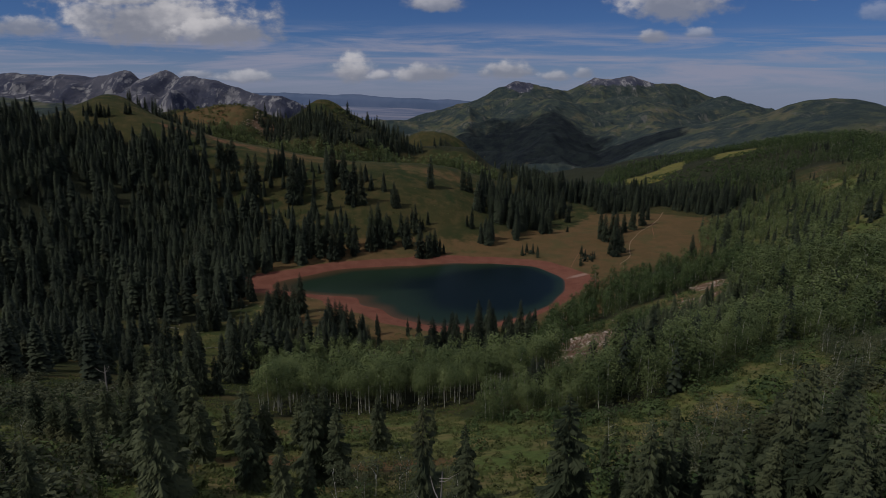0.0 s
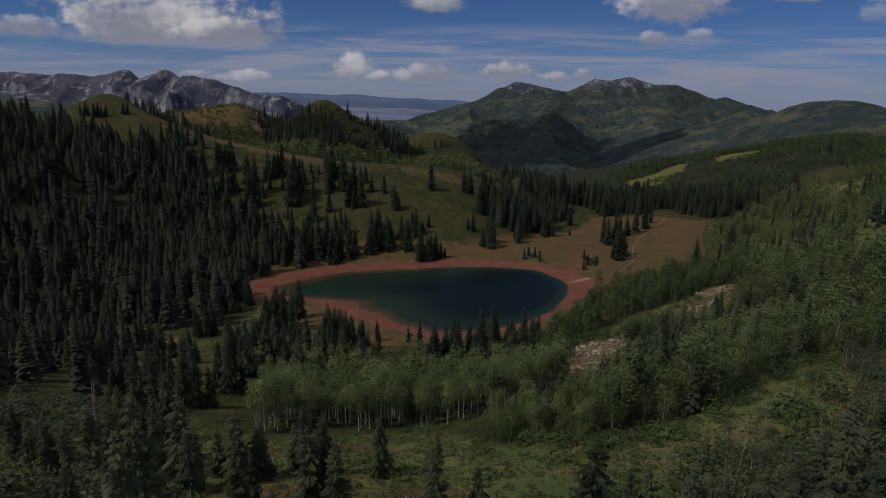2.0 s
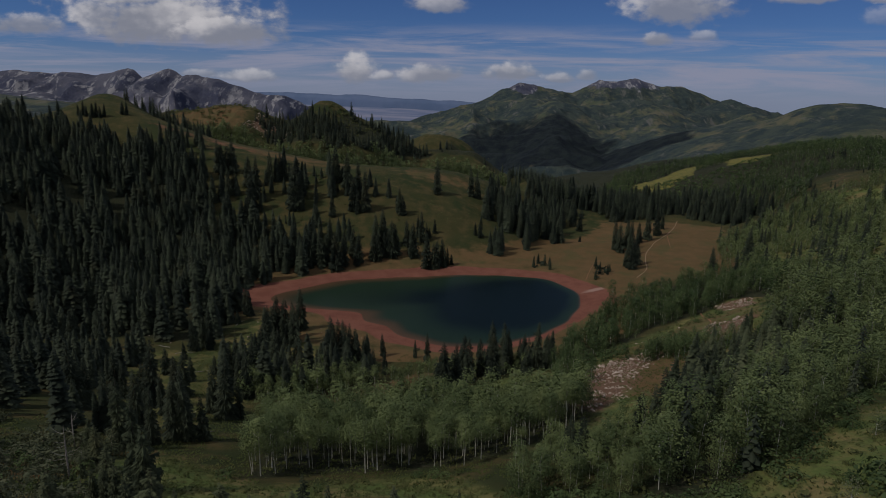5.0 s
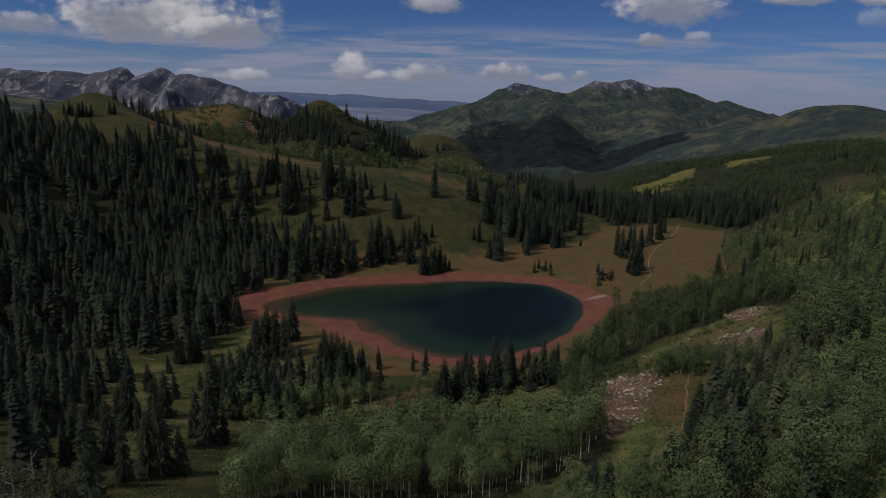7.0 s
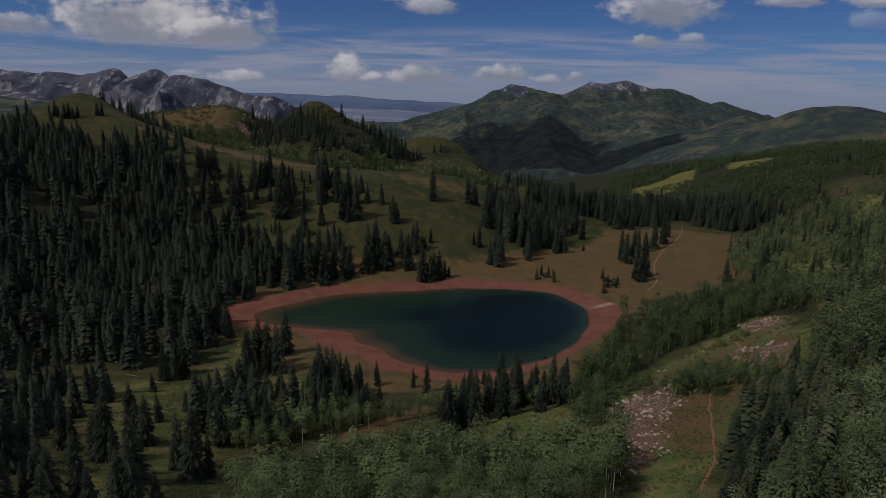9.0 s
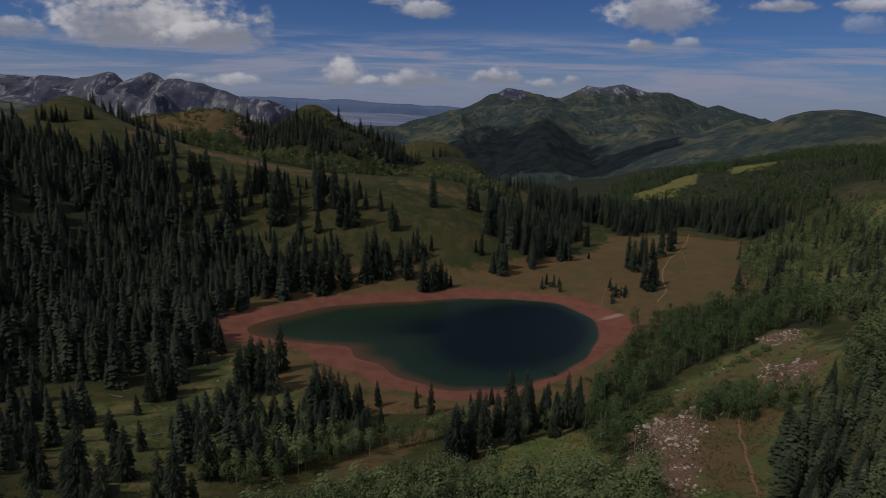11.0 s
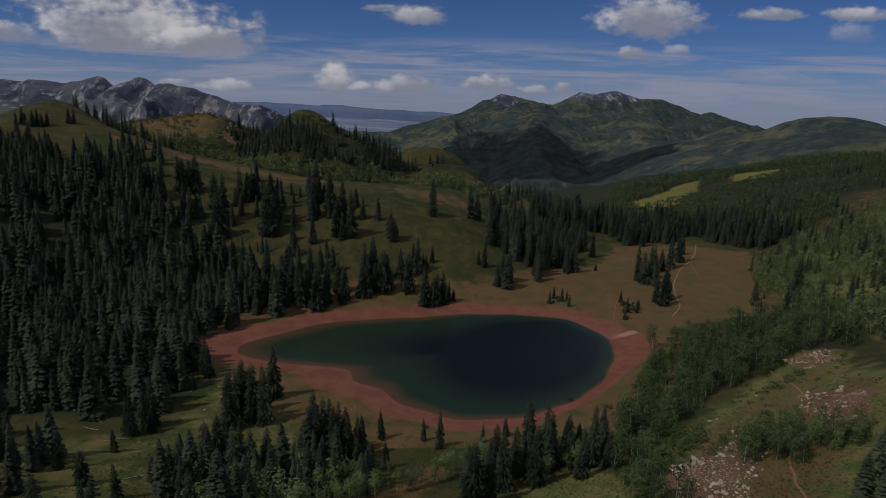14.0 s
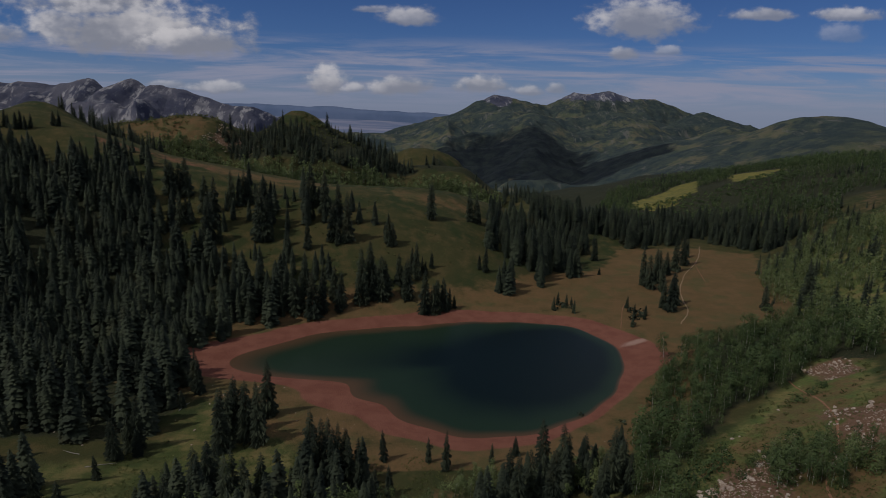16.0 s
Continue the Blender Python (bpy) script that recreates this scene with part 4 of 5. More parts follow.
FRONT_GAPS = [
    (40, 306, 14), (40, 297, 17), (50, 302, 13), (15, 301, 21), (17, 296, 21), (22, 305, 18), (27, 297, 21), (11, 287, 20), (7, 283, 21),
    (-77, 353, 24), (-78, 343, 22), (-72, 350, 24), (-67, 348, 22), (-74, 316, 18), (-71, 297, 20), (-43, 322, 23), (-37, 319, 23), (-40, 323, 20),
    (-32, 320, 19), (-47, 323, 16), (-48, 311, 14), (-28, 318, 16), (-23, 306, 15), (-22, 337, 12), (-71, 279, 18), (-65, 270, 19),
]
SIDE_SLOPE = [
    (101, 262, 13), (118, 268, 14), (110, 258, 14), (73, 215, 15), (100, 250, 15), (56, 194, 15), (50, 184, 13), (45, 178, 13), (66, 209, 14),
    (63, 196, 13), (88, 236, 15), (80, 214, 14), (31, 176, 12), (32, 171, 12), (29, 173, 10),
]
MEADOW_EDGE = [
    (-111, 336), (-109, 344), (-107, 344), (-101, 388), (-104, 391), (-84, 358), (-82, 356), (-78, 350), (-76, 350), (-74, 354), (-72, 356), (-70, 358),
    (-69, 369), (-68, 371), (-81, 365), (-86, 367), (-112, 337), (-93, 289), (-106, 340), (-103, 254), (-100, 253), (-94, 252), (-88, 247), (-88, 250),
    (-89, 266), (-85, 263), (-67, 247), (-67, 244), (-62, 241), (-59, 243), (-62, 205), (-59, 206), (-55, 207), (-72, 231), (-104, 239), (-102, 231),
    (-109, 236), (-87, 220), (-76, 206), (-74, 212), (-64, 200), (-154, 333), (-166, 331), (-77, 298), (-73, 283), (-79, 236),
]
OPEN_SLOPE = [
    (-183, 579), (-179, 579), (-175, 580), (-172, 582), (-155, 569), (-146, 557), (-144, 541), (-140, 579), (-133, 585), (-130, 587), (-120, 571), (-114, 563),
    (-110, 549), (-113, 551), (-111, 567), (-88, 593), (-84, 592), (-75, 583), (-66, 552), (-62, 547), (-59, 549), (-56, 550), (-64, 568), (-59, 572),
    (-29, 553), (-26, 552), (1, 598), (32, 615), (37, 615), (-91, 529), (-81, 542), (-79, 516), (-142, 525), (-138, 543), (-167, 555), (-85, 570),
]
FAR_SHORE = [
    (-93, 485), (-86, 481), (-79, 482), (-76, 486), (-69, 480), (-64, 486), (-55, 487), (-54, 491), (-59, 496), (-45, 496), (-41, 497), (-36, 500),
    (-32, 502), (-28, 505), (-43, 506), (-38, 511), (-17, 504), (-15, 505), (-21, 517), (-10, 525), (-6, 530), (0, 537), (-13, 531), (-5, 491),
    (0, 491), (2, 493), (6, 496), (10, 498), (13, 501), (36, 544), (-91, 508), (-76, 500), (-66, 500),
]
DRY_EDGE = [
    (73, 497), (78, 506), (82, 501), (86, 506), (84, 491), (119, 500), (119, 485), (123, 480), (111, 468), (126, 485), (147, 536), (145, 542),
    (156, 549), (141, 499), (144, 494), (150, 504), (154, 532), (164, 563), (173, 570), (183, 579), (197, 596), (211, 621), (132, 610), (122, 567),
    (202, 486), (202, 491), (224, 486), (103, 558), (100, 565),
]

MEADOW_TREES = [(-110, 322, 9), (-146, 325, 13), (-120, 307, 13), (-106, 296, 12), (-89, 301, 9), (-81, 308, 8), (-103, 375, 8), (-150, 372, 5)]
KNOLL_TREES = [(-323, 628, 11), (-320, 631, 13), (-317, 629, 11), (-311, 629, 13), (-308, 631, 14), (-305, 630, 11), (-303, 633, 12), (-291, 643, 12), (-288, 645, 13)]

singles, near_firs = [], []
for rows, h in ((FOREGROUND, 0), (FOREGROUND_SIDE, 0), (FRONT_ROW, 0), (FRONT_GAPS, 0), (SIDE_SLOPE, 0), (KNOLL_TREES, 0), (MEADOW_TREES, 0), (MEADOW_EDGE, 17), (OPEN_SLOPE, 25), (FAR_SHORE, 22), (DRY_EDGE, 20)):
    for k, row in enumerate(rows):
        tall = row[2] if len(row) > 2 else h * float(np.clip(rng.normal(1, 0.22), 0.55, 1.4))
        if rows is DRY_EDGE and (k < 10 or k in (23, 24)):
            tall *= 0.45
        if rows is FOREGROUND or rows is FOREGROUND_SIDE:
            near_firs.append((row[0], row[1], tall))
            continue
        if all(abs(row[0] - o[0]) + abs(row[1] - o[1]) > 2.0 for o in singles):
            singles.append((row[0] + rng.normal(0, 0.3), row[1] + rng.normal(0, 0.3), tall))
            if (rows is OPEN_SLOPE or rows is FAR_SHORE) and rng.random() < 0.55:
                singles.append((row[0] + rng.uniform(-4, 4), row[1] + rng.uniform(-1, 6), tall * rng.uniform(0.45, 0.85)))

spruces = tree_models("spruce_tree", [conifer_shape(k, 34, 9, 6, wide=w, ragged=0.25) for k, w in enumerate((0.155, 0.175, 0.14, 0.19))], SPRUCE_BARK, NEEDLES,
                      "dark green spruce with drooping boughs on the grassy slope", "tree", "spruces round the lake")
stand(spruces, singles, 15.0, rng, ("tall dark green spruce standing on the grassy slope", "small dark green spruce growing on the grassy slope"))
drop_models(spruces)

GLADE = [(-106, 196), (-84, 200), (-54, 156), (-52, 142), (-66, 138), (-104, 180)]


def no_glade(rows):
    """Leaves the brown glade of the near slope free of trees."""
    return [r for r in rows if not inside(np.array(r[0]), np.array(r[1]), GLADE)]


NEAR_LEFT = [(-24, 92), (-32, 122), (-40, 152), (-60, 165), (-72, 190), (-110, 200), (-130, 140), (-80, 80)]
NEAR_RIGHT = [(26, 98), (30, 111), (40, 122), (52, 129), (66, 137), (82, 152), (112, 172), (150, 178), (150, 120), (90, 66), (45, 66), (30, 84)]
GLADE_FIRS = [(-22, 133.3, 12), (-19, 135, 10), (-25.5, 135.5, 9), (-12.8, 137.4, 12.3), (-9.8, 137, 11), (-15, 139.5, 9), (-1.2, 140.7, 10), (-45, 147, 9), (-39, 143, 10), (-39, 150, 8), (-36, 138, 11), (-32, 142, 8), (8, 150, 6)]
firs = tree_models("fir_tree", [conifer_shape(10 + k, 38, 8, 10, wide=w, ragged=0.6) for k, w in enumerate((0.16, 0.19, 0.145))], SPRUCE_BARK, FIR_NEEDLES,
                   "shaggy grey-green fir on the near slope", "tree", "firs of the near slope")
stand(firs, near_firs + GLADE_FIRS + no_glade(scatter(NEAR_LEFT, 8.0, rng, 9.0, 0.34, 0.3, 18, 88)) + scatter(NEAR_RIGHT, 7.4, rng, 7.0, 0.36, 0.3, 18, 89), 15.0, rng)
drop_models(firs)

FAR_SPRUCE = [conifer_shape(20 + k, 12, 7, 0, wide=w) for k, w in enumerate((0.15, 0.17, 0.14, 0.18))]
MID_SPRUCE = [conifer_shape(30 + k, 36, 8, 0, wide=w) for k, w in enumerate((0.145, 0.165, 0.13, 0.175))]
WOOD_SPRUCE = [conifer_shape(35 + k, 34, 7, 0, wide=w) for k, w in enumerate((0.15, 0.17, 0.135, 0.18, 0.16))]
needled = [SPRUCE_BARK, NEEDLES]
mass("spruce_forest", scatter(DENSE_WOOD, 5.8, rng, 19, 0.32, 0.37, 20, 81), 15.0, WOOD_SPRUCE, needled, rng, "dense dark spruce forest covering the steep slope", "forest")
mass("spruce_grove", scatter(GROVE, 7.2, rng, 20, 0.28, 0.38, 16, 82), 15.0, MID_SPRUCE, needled, rng, "dark spruce grove behind the lake meadow", "forest")
ridge_rows = [row for poly, gap, hole in zip(RIDGE_WOODS, (6, 5, 5.5, 9), (0.12, 0.08, 0.25, 0.35)) for row in scatter(poly, gap, rng, 13, 0.25, hole, 30, 83)]
mass("ridge_spruces", ridge_rows, 15.0, FAR_SPRUCE, needled, rng, "dark spruces along the far ridge", "forest")
NEAR_WEST = [(-85, 130), (-60, 150), (-72, 185), (-80, 230), (-110, 240), (-120, 310), (-150, 320), (-230, 330), (-260, 200), (-160, 120)]
mass("west_spruces", no_glade(scatter(NEAR_WEST, 7.0, rng, 15, 0.28, 0.5, 26, 84)), 15.0, MID_SPRUCE, needled, rng, "spruces scattered over the shaded near slope", "forest")
SIDE_STRIP = [(50, 186), (62, 212), (83, 246), (105, 271), (126, 284), (134, 266), (112, 232), (84, 198), (62, 180)]
mass("strip_spruces", scatter(SIDE_STRIP, 5.0, rng, 12, 0.28, 0.2, 15, 72), 15.0, MID_SPRUCE, [SPRUCE_BARK, FIR_NEEDLES], rng, "strip of spruces beside the rocky clearing", "forest")
LAKE_FRONT = [(-82, 296), (-50, 322), (-22, 328), (-12, 305), (-45, 274), (-75, 276)]
LAKE_BANK = [(4, 302), (16, 328), (58, 334), (64, 314), (30, 298)]
mass("lakeside_spruces", scatter(LAKE_FRONT, 6.0, rng, 15, 0.3, 0.3, 15, 70) + scatter(LAKE_BANK, 7.5, rng, 12, 0.35, 0.3, 15, 71), 15.0, MID_SPRUCE, needled, rng,
     "mixed spruces in the belt before the lake shore", "forest")
UPPER_SLOPE = [(-240, 615), (-205, 578), (-165, 527), (-98, 508), (-50, 515), (-20, 560), (-80, 600), (-150, 625), (-215, 640)]
mass("upper_slope_spruces", scatter(UPPER_SLOPE, 12.0, rng, 15, 0.35, 0.5, 26, 53), 15.0, MID_SPRUCE, needled, rng, "loose spruces between the forest and the open slope", "forest")
VALLEY = [(150, 720), (320, 690), (340, 780), (250, 850), (140, 880), (60, 800)]
mass("valley_spruces", scatter(VALLEY, 9.0, rng, 14, 0.2, 0.3, 60, 85), 15.0, FAR_SPRUCE, needled, rng, "dark spruces in the valley behind the lake", "forest")
BACK_SLOPE = [(300, 660), (430, 620), (640, 800), (720, 1150), (520, 1250), (330, 1180), (250, 1000), (230, 860), (330, 760)]
BEFORE_GOLD = [(230, 830), (300, 1000), (480, 960), (500, 900), (400, 830), (320, 770)]
mass("slope_spruces", [r for r in scatter(BACK_SLOPE, 13.0, rng, 10, 0.3, 0.55, 60, 54) if not any(inside(np.array(r[0]), np.array(r[1]), p) for p in (BEFORE_GOLD, *GOLD_MEADOWS))] + scatter(ASPEN_HEIGHTS, 11.0, rng, 13, 0.3, 0.5, 34, 86) + scatter(ASPEN_SIDE, 11.0, rng, 12, 0.2, 0.35, 30, 87), 15.0, FAR_SPRUCE, needled, rng,
     "single spruces among the aspens of the slope", "forest")

# ---- aspens ----
ASPEN_JOIN = [(16, 160), (36, 153), (46, 168), (48, 196), (38, 198), (29, 184), (21, 172)]


def no_tongue(rows):
    """Leaves the grassy tongue below the talus free of trees."""
    return [r for r in rows if not inside(np.array(r[0]), np.array(r[1]), GRASS_TONGUE)]


belt = sorted(no_tongue(scatter(ASPEN_BELT, 3.8, rng, 9.6, 0.24, 0.08, 18, 90)), key=lambda r: r[1])
side = sorted(no_tongue(scatter(ASPEN_SIDE, 4.1, rng, 10.0, 0.28, 0.14, 18, 91) + scatter(ASPEN_JOIN, 3.4, rng, 7.0, 0.22, 0.08, 18, 63)), key=lambda r: r[1])
aspens = tree_models("aspen_tree", [aspen_shape(50 + k, 1100, 0.31, 0.66) for k in range(6)], ASPEN_BARK, ASPEN_LEAVES,
                     "green-leaved aspen with a slim pale trunk in a dense stand", "tree", "aspens of the belt before the lake")
stand(aspens, belt[:150], 11.0, rng)
drop_models(aspens)
leafier = tree_models("aspen_tree", [aspen_shape(40 + k, 1100, 0.33, (0.16, 0.34, 0.22, 0.1)[k]) for k in range(4)], ASPEN_BARK, ASPEN_LEAVES,
                      "young aspen leafy nearly to the ground beside the meadow", "tree", "aspens beside the clearing")
stand(leafier, side[:150], 11.0, rng)
drop_models(leafier)
leafy = [ASPEN_BARK, ASPEN_LEAVES]
MID_ASPEN = [aspen_shape(60 + k, 500, 0.47, (0.42, 0.3, 0.36, 0.26, 0.32)[k]) for k in range(5)]
SHORE_ASPEN = [aspen_shape(80 + k, 440, 0.52, (0.14, 0.06, 0.1, 0.04, 0.2)[k], 11.0, 4) for k in range(5)]
SLOPE_ASPEN = [aspen_shape(90 + k, 120, 0.8, 0.1, 11.0, 3) for k in range(5)]
FAR_ASPEN = [aspen_shape(70 + k, 60, 1.15, 0.12, 11.0, 3) for k in range(5)]
mass("side_aspens", side[150:], 11.0, [aspen_shape(75 + k, 480, 0.47, (0.2, 0.1, 0.3)[k], 11.0, 4) for k in range(3)], leafy, rng, "dense green aspens climbing beside the clearing", "forest")
mass("aspen_belt", belt[150:], 11.0, MID_ASPEN, leafy, rng, "dense belt of green aspens with pale trunks", "forest")
TALUS_EDGE = [(50, 268), (60, 268), (63, 300), (74, 326), (62, 330), (50, 300)]
BUSH_CLUMP = [(85, 290), (97, 282), (107, 287), (119, 303), (108, 317), (95, 309)]
mass("shore_aspens", scatter(BUSH_CLUMP, 3.6, rng, 6.5, 0.3, 0.2, 10, 135) + scatter(TALUS_EDGE, 4.2, rng, 7.5, 0.25, 0.15, 14, 134) + scatter(ASPEN_SHORE, 4.3, rng, 8.4, 0.38, 0.2, 14, 92), 11.0, SHORE_ASPEN, [ASPEN_BARK, DARK_LEAVES], rng, "green aspens on the bank beside the lake", "forest")
mass("slope_aspens", [r for r in scatter(ASPEN_HEIGHTS, 4.6, rng, 8.5, 0.32, 0.42, 42, 93) if not inside(np.array(r[0]), np.array(r[1]), RED_GULLY) and not (inside(np.array(r[0]), np.array(r[1]), SPUR_ROCKS) and rng.random() < 0.35)], 11.0, SLOPE_ASPEN, leafy, rng, "green aspens covering the long side slope", "forest")
CREST_BAND = [(-275, 772), (-213, 770), (-158, 746), (-122, 742), (-87, 750), (-41, 786), (10, 802), (56, 796), (84, 800), (64, 742), (0, 726), (-40, 706), (-100, 694), (-165, 698), (-232, 718)]
mass("crest_aspens", scatter(CREST_BAND, 3.5, rng, 11, 0.18, 0.0, 40, 94), 11.0, FAR_ASPEN, leafy, rng, "grey-green aspen band behind the grassy crest", "forest")
back = [r for r in scatter(BACK_SLOPE, 7.2, rng, 9.5, 0.25, 0.2, 70, 95) if not any(inside(np.array(r[0]), np.array(r[1]), p) for p in GOLD_MEADOWS + [SPUR_ROCKS, [(250, 860), (300, 960), (400, 960), (440, 930), (480, 900), (400, 850), (330, 800)]])]
mass("valley_aspens", back, 11.0, FAR_ASPEN, [ASPEN_BARK, DARK_LEAVES], rng, "green woods on the rolling slopes behind the lake", "forest")
CLUMPS = [(113, 290, 8), (116, 293, 7), (119, 291, 8), (116, 287, 7), (121, 295, 7), (110, 287, 6), (123, 293, 6), (100, 300, 6), (94, 306, 6), (89, 306, 5), (104, 304, 6), (98, 312, 6),
          (92, 303, 7), (94, 297, 8), (97, 289, 7), (105, 292, 8), (101, 313, 7), (112, 300, 8), (99, 306, 8), (107, 303, 8), (96, 293, 7), (110, 295, 7),
          (-8, 300, 8), (-4, 304, 9), (0, 307, 9), (5, 309, 8), (9, 306, 9), (-15, 297, 8), (-21, 291, 9), (-28, 288, 8), (-33, 284, 9), (-39, 281, 9), (-45, 279, 9), (-50, 276, 8), (2, 314, 7)]
LAKE_FRINGE = [(-48, 272), (-12, 296), (2, 310), (30, 300), (62, 312), (56, 332), (16, 328), (-22, 322), (-50, 290)]
LOW_FRONT = [(-68, 268), (-49, 262), (-38, 280), (-26, 306), (-45, 304), (-70, 292)]
mass("low_aspens", CLUMPS + scatter(LOW_FRONT, 4.0, rng, 8.5, 0.25, 0.15, 12, 51) + scatter(LAKE_FRINGE, 4.6, rng, 5.5, 0.3, 0.42, 12, 52), 11.0, MID_ASPEN, leafy, rng, "low leafy aspen clumps beside the rocks", "forest")

# ---- bushy growth on the near slope ----
BUSHY_RIGHT = [(33, 110), (40, 130), (59, 141), (85, 160), (125, 192), (150, 190), (120, 140), (60, 98), (38, 98)]
BUSHY_LEFT = [(-42, 100), (-29, 113), (-31, 134), (-50, 165), (-62, 190), (-105, 196), (-136, 240), (-150, 200), (-100, 120)]
BUSHY_FRONT = [(-4, 100), (-2, 118), (6, 122), (12, 116), (14, 100)]
YOUNG = [aspen_shape(130 + k, 560, 0.27, (0.04, 0.1, 0.02, 0.07)[k], 8.0, 4) for k in range(4)]
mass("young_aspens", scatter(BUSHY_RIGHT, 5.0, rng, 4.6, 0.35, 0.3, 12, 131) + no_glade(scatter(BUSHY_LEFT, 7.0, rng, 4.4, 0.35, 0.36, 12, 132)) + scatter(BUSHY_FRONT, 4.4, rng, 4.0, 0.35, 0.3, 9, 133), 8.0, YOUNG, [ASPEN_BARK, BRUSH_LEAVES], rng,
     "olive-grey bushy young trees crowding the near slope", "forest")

# ---- shrubs and grass ----
BUSHES = [(119, 492, 4), (122, 486, 5), (125, 490, 4), (113, 470, 3), (117, 480, 4), (120, 496, 3), (74, 497, 3), (80, 503, 4), (85, 500, 3), (56, 372, 2.5), (60, 345, 3), (52, 342, 2.4), (-6, 346, 2), (70, 362, 2.2)]
THICKET = [shrub_shape(120 + k, 240, 0.22, 3) for k in range(4)]
SHRUBS = [shrub_shape(100 + k, 30, 0.58, 1) for k in range(5)]
shrub_rows = scatter(NEAR_SLOPE, 2.6, rng, 0.7, 0.4, 0.45, 9, 56) + scatter(NEAR_SLOPE, 4.5, rng, 1.2, 0.4, 0.5, 14, 96) + scatter(ASPEN_SIDE, 6, rng, 1.6, 0.3, 0.3, 14, 97) + scatter(ROCKY, 5, rng, 1.3, 0.4, 0.55, 14, 98)
shrub_rows += scatter([(-180, 590), (-60, 620), (40, 630), (40, 560), (-20, 505), (-110, 505), (-170, 540)], 6, rng, 0.9, 0.4, 0.5, 22, 68)
shrub_rows += scatter([(-330, 765), (-262, 768), (-160, 762), (-60, 795), (-60, 830), (-150, 840), (-330, 850)], 5.5, rng, 2.6, 0.45, 0.4, 24, 55)
shrub_rows += scatter(ASPEN_HEIGHTS, 6.5, rng, 2.0, 0.45, 0.38, 22, 67)
shrub_rows += scatter([(-150, 330), (-60, 260), (-40, 350), (-100, 400)], 9, rng, 0.9, 0.4, 0.55, 20, 99)
CLEARING_BUSHES = [(113, 290, 4.5), (116, 293, 4), (119, 291, 5), (116, 287, 4), (121, 295, 4), (110, 287, 3.5), (100, 300, 4), (94, 306, 4), (89, 307, 3.5), (104, 304, 4), (98, 313, 4), (84, 314, 5), (78, 309, 5),
                   (72, 305, 5), (67, 300, 5), (62, 297, 4.5), (76, 316, 4.5), (88, 322, 4.5), (82, 300, 3), (148, 362, 4), (140, 356, 4.5), (132, 352, 4.5)]
mass("clearing_bushes", CLEARING_BUSHES, 2.0, THICKET, [SPRUCE_BARK, DARK_LEAVES], rng, "rounded leafy bushes round the rocky clearing", "bush")
mass("valley_shrubs", scatter([(250, 850), (300, 950), (440, 935), (480, 900), (400, 840), (320, 790)], 7, rng, 3.5, 0.35, 0.3, 30, 62), 2.0, SHRUBS, [SPRUCE_BARK, DARK_LEAVES], rng, "green scrub before the golden meadows", "bush")
mass("bushes", BUSHES, 2.0, SHRUBS, [SPRUCE_BARK, NEEDLES], rng, "dark rounded bushes at the edge of the dry meadow", "bush")
SIDE_FRONT = [(32, 146), (52, 145), (74, 168), (104, 192), (140, 210), (139, 216), (101, 198), (72, 174), (51, 152), (32, 152)]
JOIN_FRONT = [(14, 158), (36, 150), (36, 155), (20, 166)]
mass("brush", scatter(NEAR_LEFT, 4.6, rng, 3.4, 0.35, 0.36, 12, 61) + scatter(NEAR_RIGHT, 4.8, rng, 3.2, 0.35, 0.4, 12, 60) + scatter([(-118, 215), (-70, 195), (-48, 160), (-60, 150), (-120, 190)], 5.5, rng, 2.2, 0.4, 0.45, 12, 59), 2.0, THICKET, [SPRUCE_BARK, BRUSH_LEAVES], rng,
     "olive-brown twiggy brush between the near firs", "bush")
mass("stand_edge_bushes", scatter(SIDE_FRONT, 2.8, rng, 2.2, 0.4, 0.3, 9, 58) + scatter(JOIN_FRONT, 2.6, rng, 2.4, 0.35, 0.2, 9, 57), 2.0, THICKET, [SPRUCE_BARK, DARK_LEAVES], rng, "leafy green bushes along the edge of the aspens", "bush")
mass("thicket", scatter(NEAR_RIGHT, 4.8, rng, 3.4, 0.4, 0.4, 12, 66) + scatter(NEAR_LEFT, 7.0, rng, 2.8, 0.35, 0.42, 12, 65) + scatter(NEAR_SLOPE, 9.0, rng, 2.2, 0.3, 0.5, 12, 64), 2.0, THICKET, [SPRUCE_BARK, DARK_LEAVES], rng,
     "tall leafy bushes between the near firs", "bush")
mass("shrubs", shrub_rows, 2.0, SHRUBS, [SPRUCE_BARK, SHRUB_LEAVES], rng, "low green shrubs dotted over the slopes", "shrub")


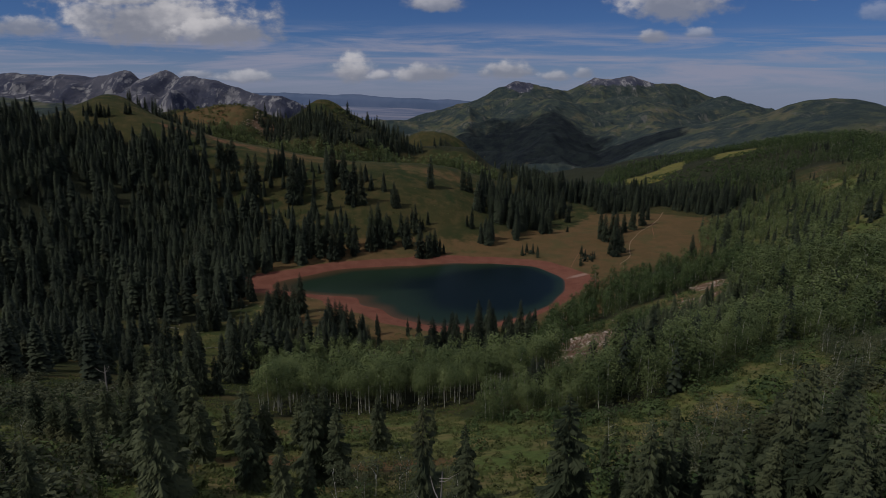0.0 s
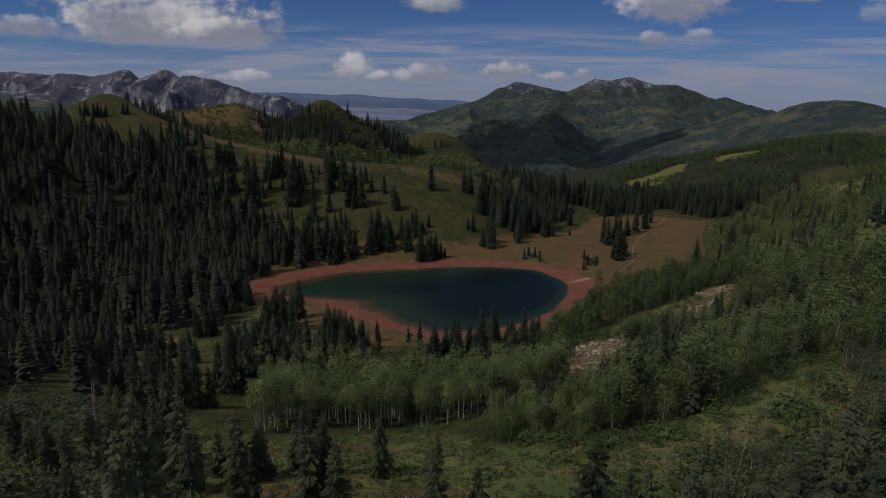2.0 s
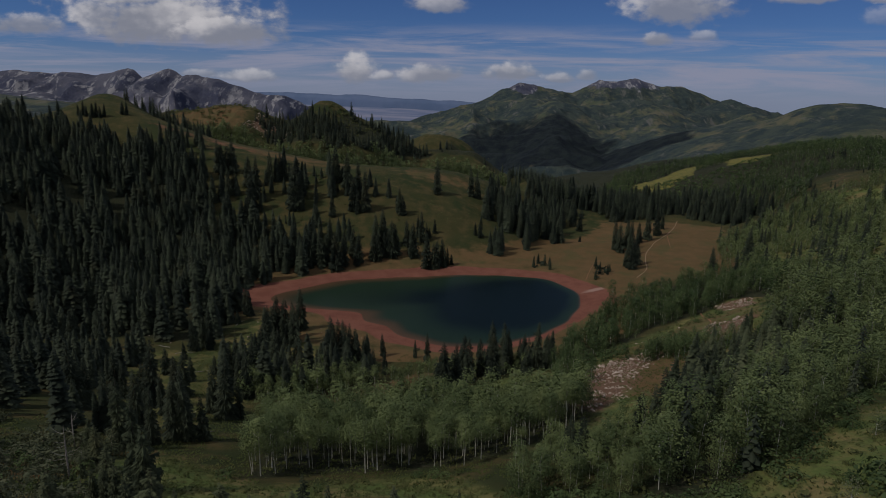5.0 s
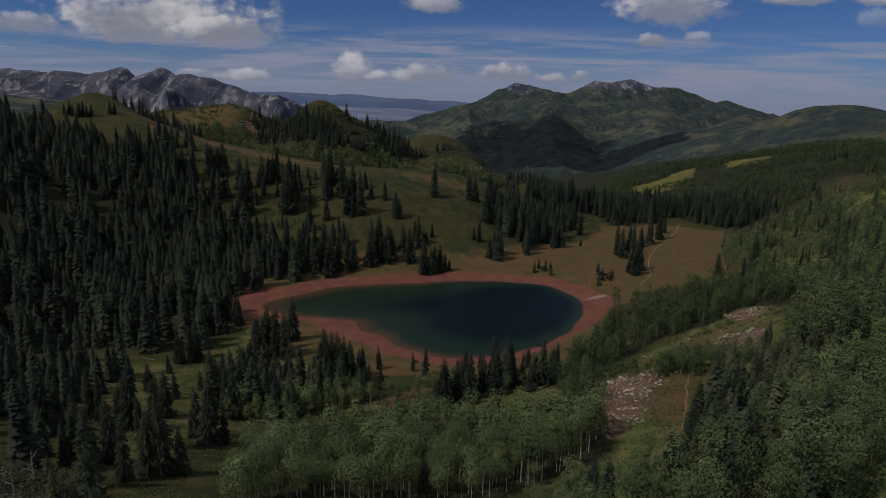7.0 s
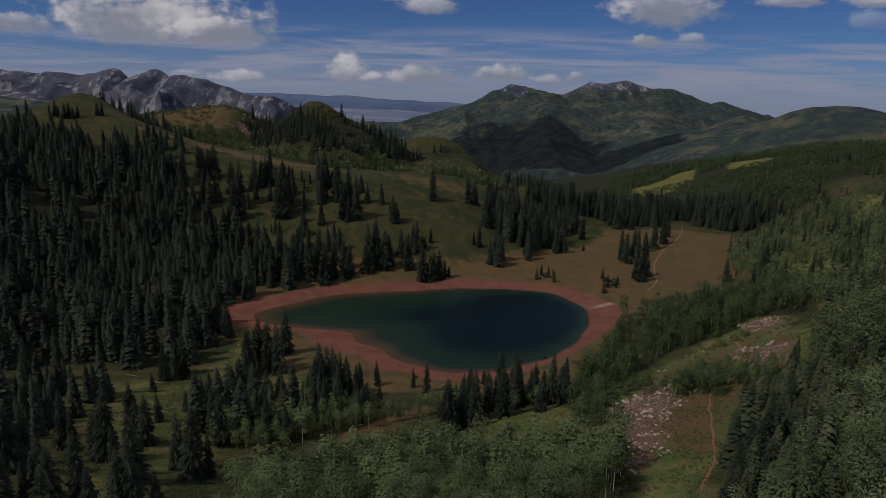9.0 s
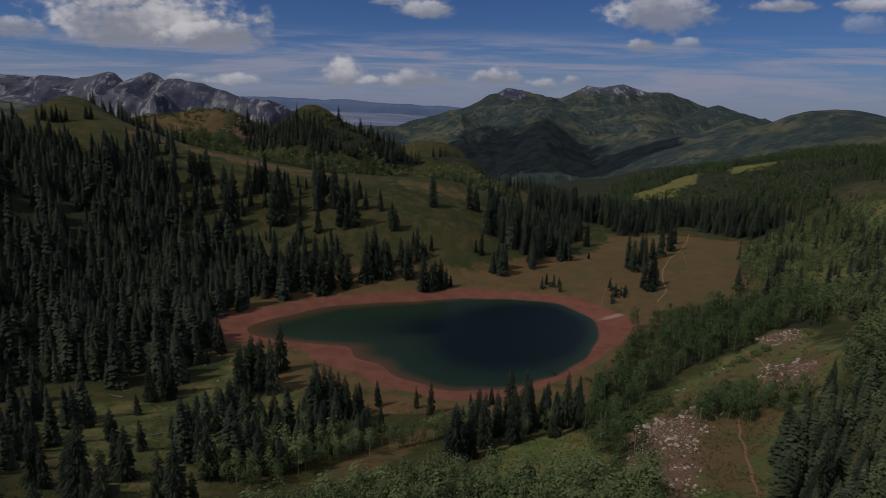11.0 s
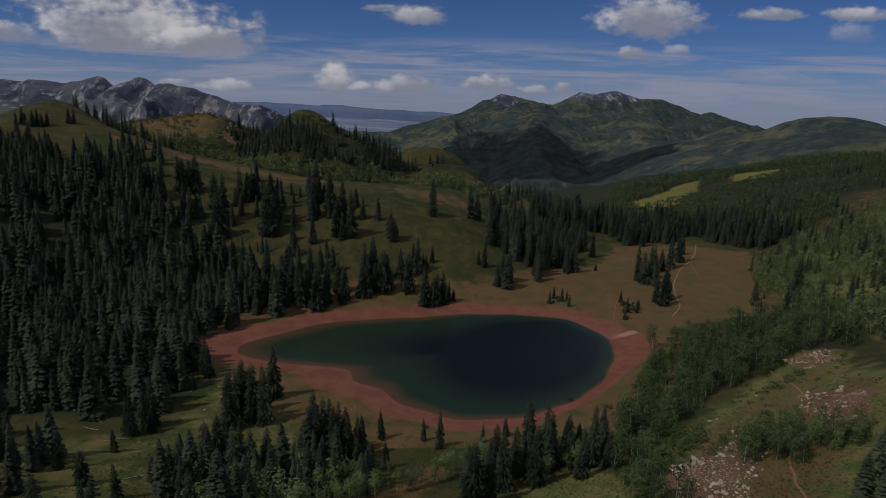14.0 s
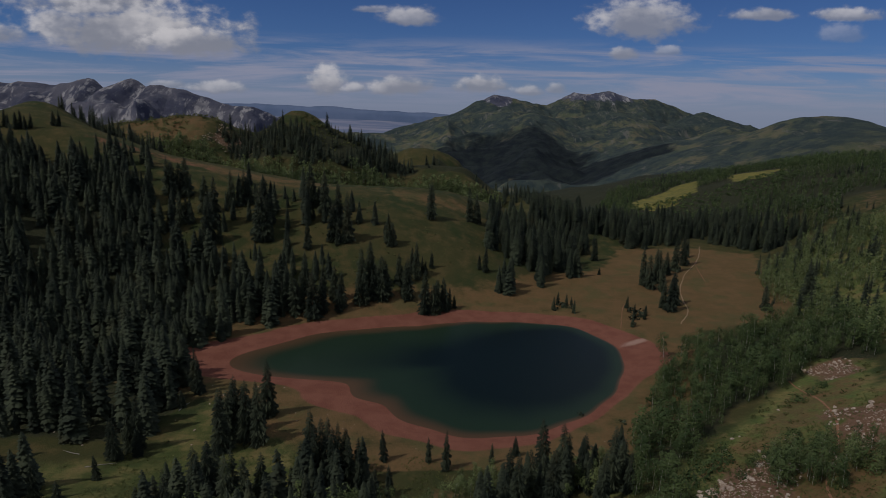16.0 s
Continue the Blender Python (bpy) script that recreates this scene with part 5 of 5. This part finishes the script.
def build_grass():
    """Tufts of bent blades over the open ground."""
    g = np.random.default_rng(12)
    n = 80000
    x, y = g.uniform(-110, 150, n), 22 + 318 * g.random(n) ** 1.5
    keep = (fbm(x / 9, y / 9, 3, 101) > -0.35 + 0.7 * step(60, 24, y)) & (shore_distance(x, y) > 22)
    x, y = x[keep], y[keep]
    n = len(x)
    z = height(x, y)
    vs = []
    for k in range(3):
        a = g.random(n) * 6.28
        w, h = g.uniform(0.12, 0.28, n), g.uniform(0.15, 0.45, n)
        dx, dy = np.cos(a), np.sin(a)
        ox, oy = g.normal(0, 0.25, n), g.normal(0, 0.25, n)
        vs.append(np.stack([np.stack([x + ox - dx * w, y + oy - dy * w, z - 0.05], 1), np.stack([x + ox + dx * w, y + oy + dy * w, z - 0.05], 1),
                            np.stack([x + ox - dy * 0.45, y + oy + dx * 0.45, z + h], 1)], 1))
    v = np.concatenate(vs).reshape(-1, 3)
    tagged(new("grass", mesh_of("grass", v, np.arange(len(v)).reshape(-1, 3), [GRASS_BLADES])), "tufts of green and straw-coloured mountain grass", "grass", kind="stuff")


build_grass()


# ---- rocks, dead wood ----
def boulder_mesh(seed):
    r = random.Random(seed)
    bm = bmesh.new()
    bmesh.ops.create_icosphere(bm, subdivisions=1, radius=1.0)
    sx, sy, sz = r.uniform(0.8, 1.3), r.uniform(0.7, 1.0), r.uniform(0.45, 0.8)
    for v in bm.verts:
        k = r.uniform(0.72, 1.15)
        v.co = Vector((v.co.x * sx * k, v.co.y * sy * k, max(v.co.z, -0.5) * sz * k))
    me = bpy.data.meshes.new("boulder")
    bm.to_mesh(me)
    bm.free()
    me.materials.append(STONE)
    return me


def build_rocks():
    g = np.random.default_rng(21)
    shapes = [boulder_mesh(k) for k in range(7)]
    rows = [r for p in TALUS for r in scatter(p, 2.2, g, 0.36, 0.5, 0.5, 5, 111)]
    rows += scatter(ROCKY, 7.5, g, 0.4, 0.5, 0.52, 12, 112) + scatter([(-150, 350), (-90, 330), (-60, 380), (-110, 400)], 12, g, 0.35, 0.4, 0.4, 20, 113)
    for x0, y0, x1, y1, count in ((66, 290, 96, 309, 26), (128, 336, 142, 324, 8), (104, 297, 112, 303, 5), (156, 389, 176, 388, 7), (62, 262, 78, 286, 7)):
        for q in range(count):
            t = g.random()
            rows.append((x0 + (x1 - x0) * t + g.normal(0, 1.6), y0 + (y1 - y0) * t + g.normal(0, 1.6), float(g.uniform(0.35, 0.95))))
    rows.sort(key=lambda r: -r[2])
    for x, y, s in rows[:260]:
        ob = new("boulder", shapes[int(g.integers(7))])
        ob.matrix_world = Matrix.LocRotScale((x, y, float(height(x, y)) + 0.12 * s), Euler((g.normal(0, 0.25), g.normal(0, 0.25), g.random() * 6.28)), (s * 1.25, s * 1.25, s * 1.2))
        tagged(ob, "pale weathered limestone boulder lying on the stony slope", "rock", "boulders of the talus")
    small = rows[260:] + [r for p in TALUS for r in scatter(p, 0.9, g, 0.2, 0.5, 0.46, 5, 114)] + scatter(RIDGE_ROCKS, 2.3, g, 0.8, 0.5, 0.45, 9, 116)
    small += [r for r in scatter([(120, 400), (60, 500), (-60, 480), (-130, 430), (-110, 400), (-40, 350), (60, 340), (110, 400)], 6, g, 0.22, 0.4, 0.5, 20, 115)]
    ico = [np.array([v.co[:] for v in me.vertices]) for me in shapes]
    fac = np.array([p.vertices[:] for p in shapes[0].polygons])
    vs, fs, n = [], [], 0
    for x, y, s in small:
        v = ico[int(g.integers(7))] * s
        vs.append(v + np.array((x, y, float(height(x, y)) + 0.1 * s)))
        fs.append(fac + n)
        n += len(v)
    tagged(new("stones", mesh_of("stones", np.concatenate(vs), np.concatenate(fs), [STONE])), "loose pale stones strewn over the slope", "stones", kind="stuff")


build_rocks()


def dead_tree(x, y, tall, seed):
    """A bare grey snag with broken limbs."""
    r = random.Random(seed)
    base = new("dead_tree")
    base.location = (x, y, float(height(x, y)))
    v, f = tube([((0, 0, -0.4), 0.2), ((0.1, 0, tall * 0.5), 0.14), ((0.25, 0.1, tall), 0.03)], 7)
    part("trunk", mesh_of("trunk", v, f, [DEAD_WOOD]), base)
    for k in range(9):
        t, a = r.uniform(0.3, 0.95), r.random() * 6.28
        ln = tall * r.uniform(0.18, 0.4) * (1.1 - t * 0.6)
        dx, dy = math.cos(a) * ln, math.sin(a) * ln
        v, f = tube([((0.1 * t, 0, tall * t), 0.07), ((dx * 0.5, dy * 0.5, tall * t + ln * 0.12), 0.05), ((dx, dy, tall * t + ln * 0.5), 0.015)], 5)
        part("branch", mesh_of("branch", v, f, [DEAD_WOOD]), base)
    tagged(base, "bare grey dead tree with broken limbs", "dead tree", "dead trees")


for x, y, tall, seed in ((-77, 190, 9, 1), (9, 88, 10, 2), (-62, 165, 11, 3), (47, 100, 9, 4)):
    dead_tree(x, y, tall, seed)


def fallen_log(x, y, ln, turn):
    v, f = tube([((0, 0, 0), 0.16), ((0.3, 0.1, ln * 0.5), 0.12), ((0, 0.1, ln), 0.05)], 7)
    ob = new("fallen_log", mesh_of("fallen_log", v, f, [DEAD_WOOD]))
    a = radians(turn)
    rise = float(height(x + math.cos(a) * ln, y + math.sin(a) * ln)) - float(height(x, y))
    ob.matrix_world = Matrix.Translation((x, y, float(height(x, y)) + 0.15)) @ Vector((math.cos(a) * ln, math.sin(a) * ln, rise)).to_track_quat("Z", "Y").to_matrix().to_4x4()
    tagged(ob, "bleached fallen log lying in the grass", "log", "fallen logs")


for x, y, ln, turn in ((-118, 330, 9, 20), (-125, 340, 7, 160), (-104, 372, 8, 75), (-97, 300, 8, 35), (-70, 236, 8, 110), (-84, 222, 9, 15), (-135, 349, 8, 10), (-108, 398, 7, 120), (-60, 215, 7, 60)):
    fallen_log(x, y, ln, turn)
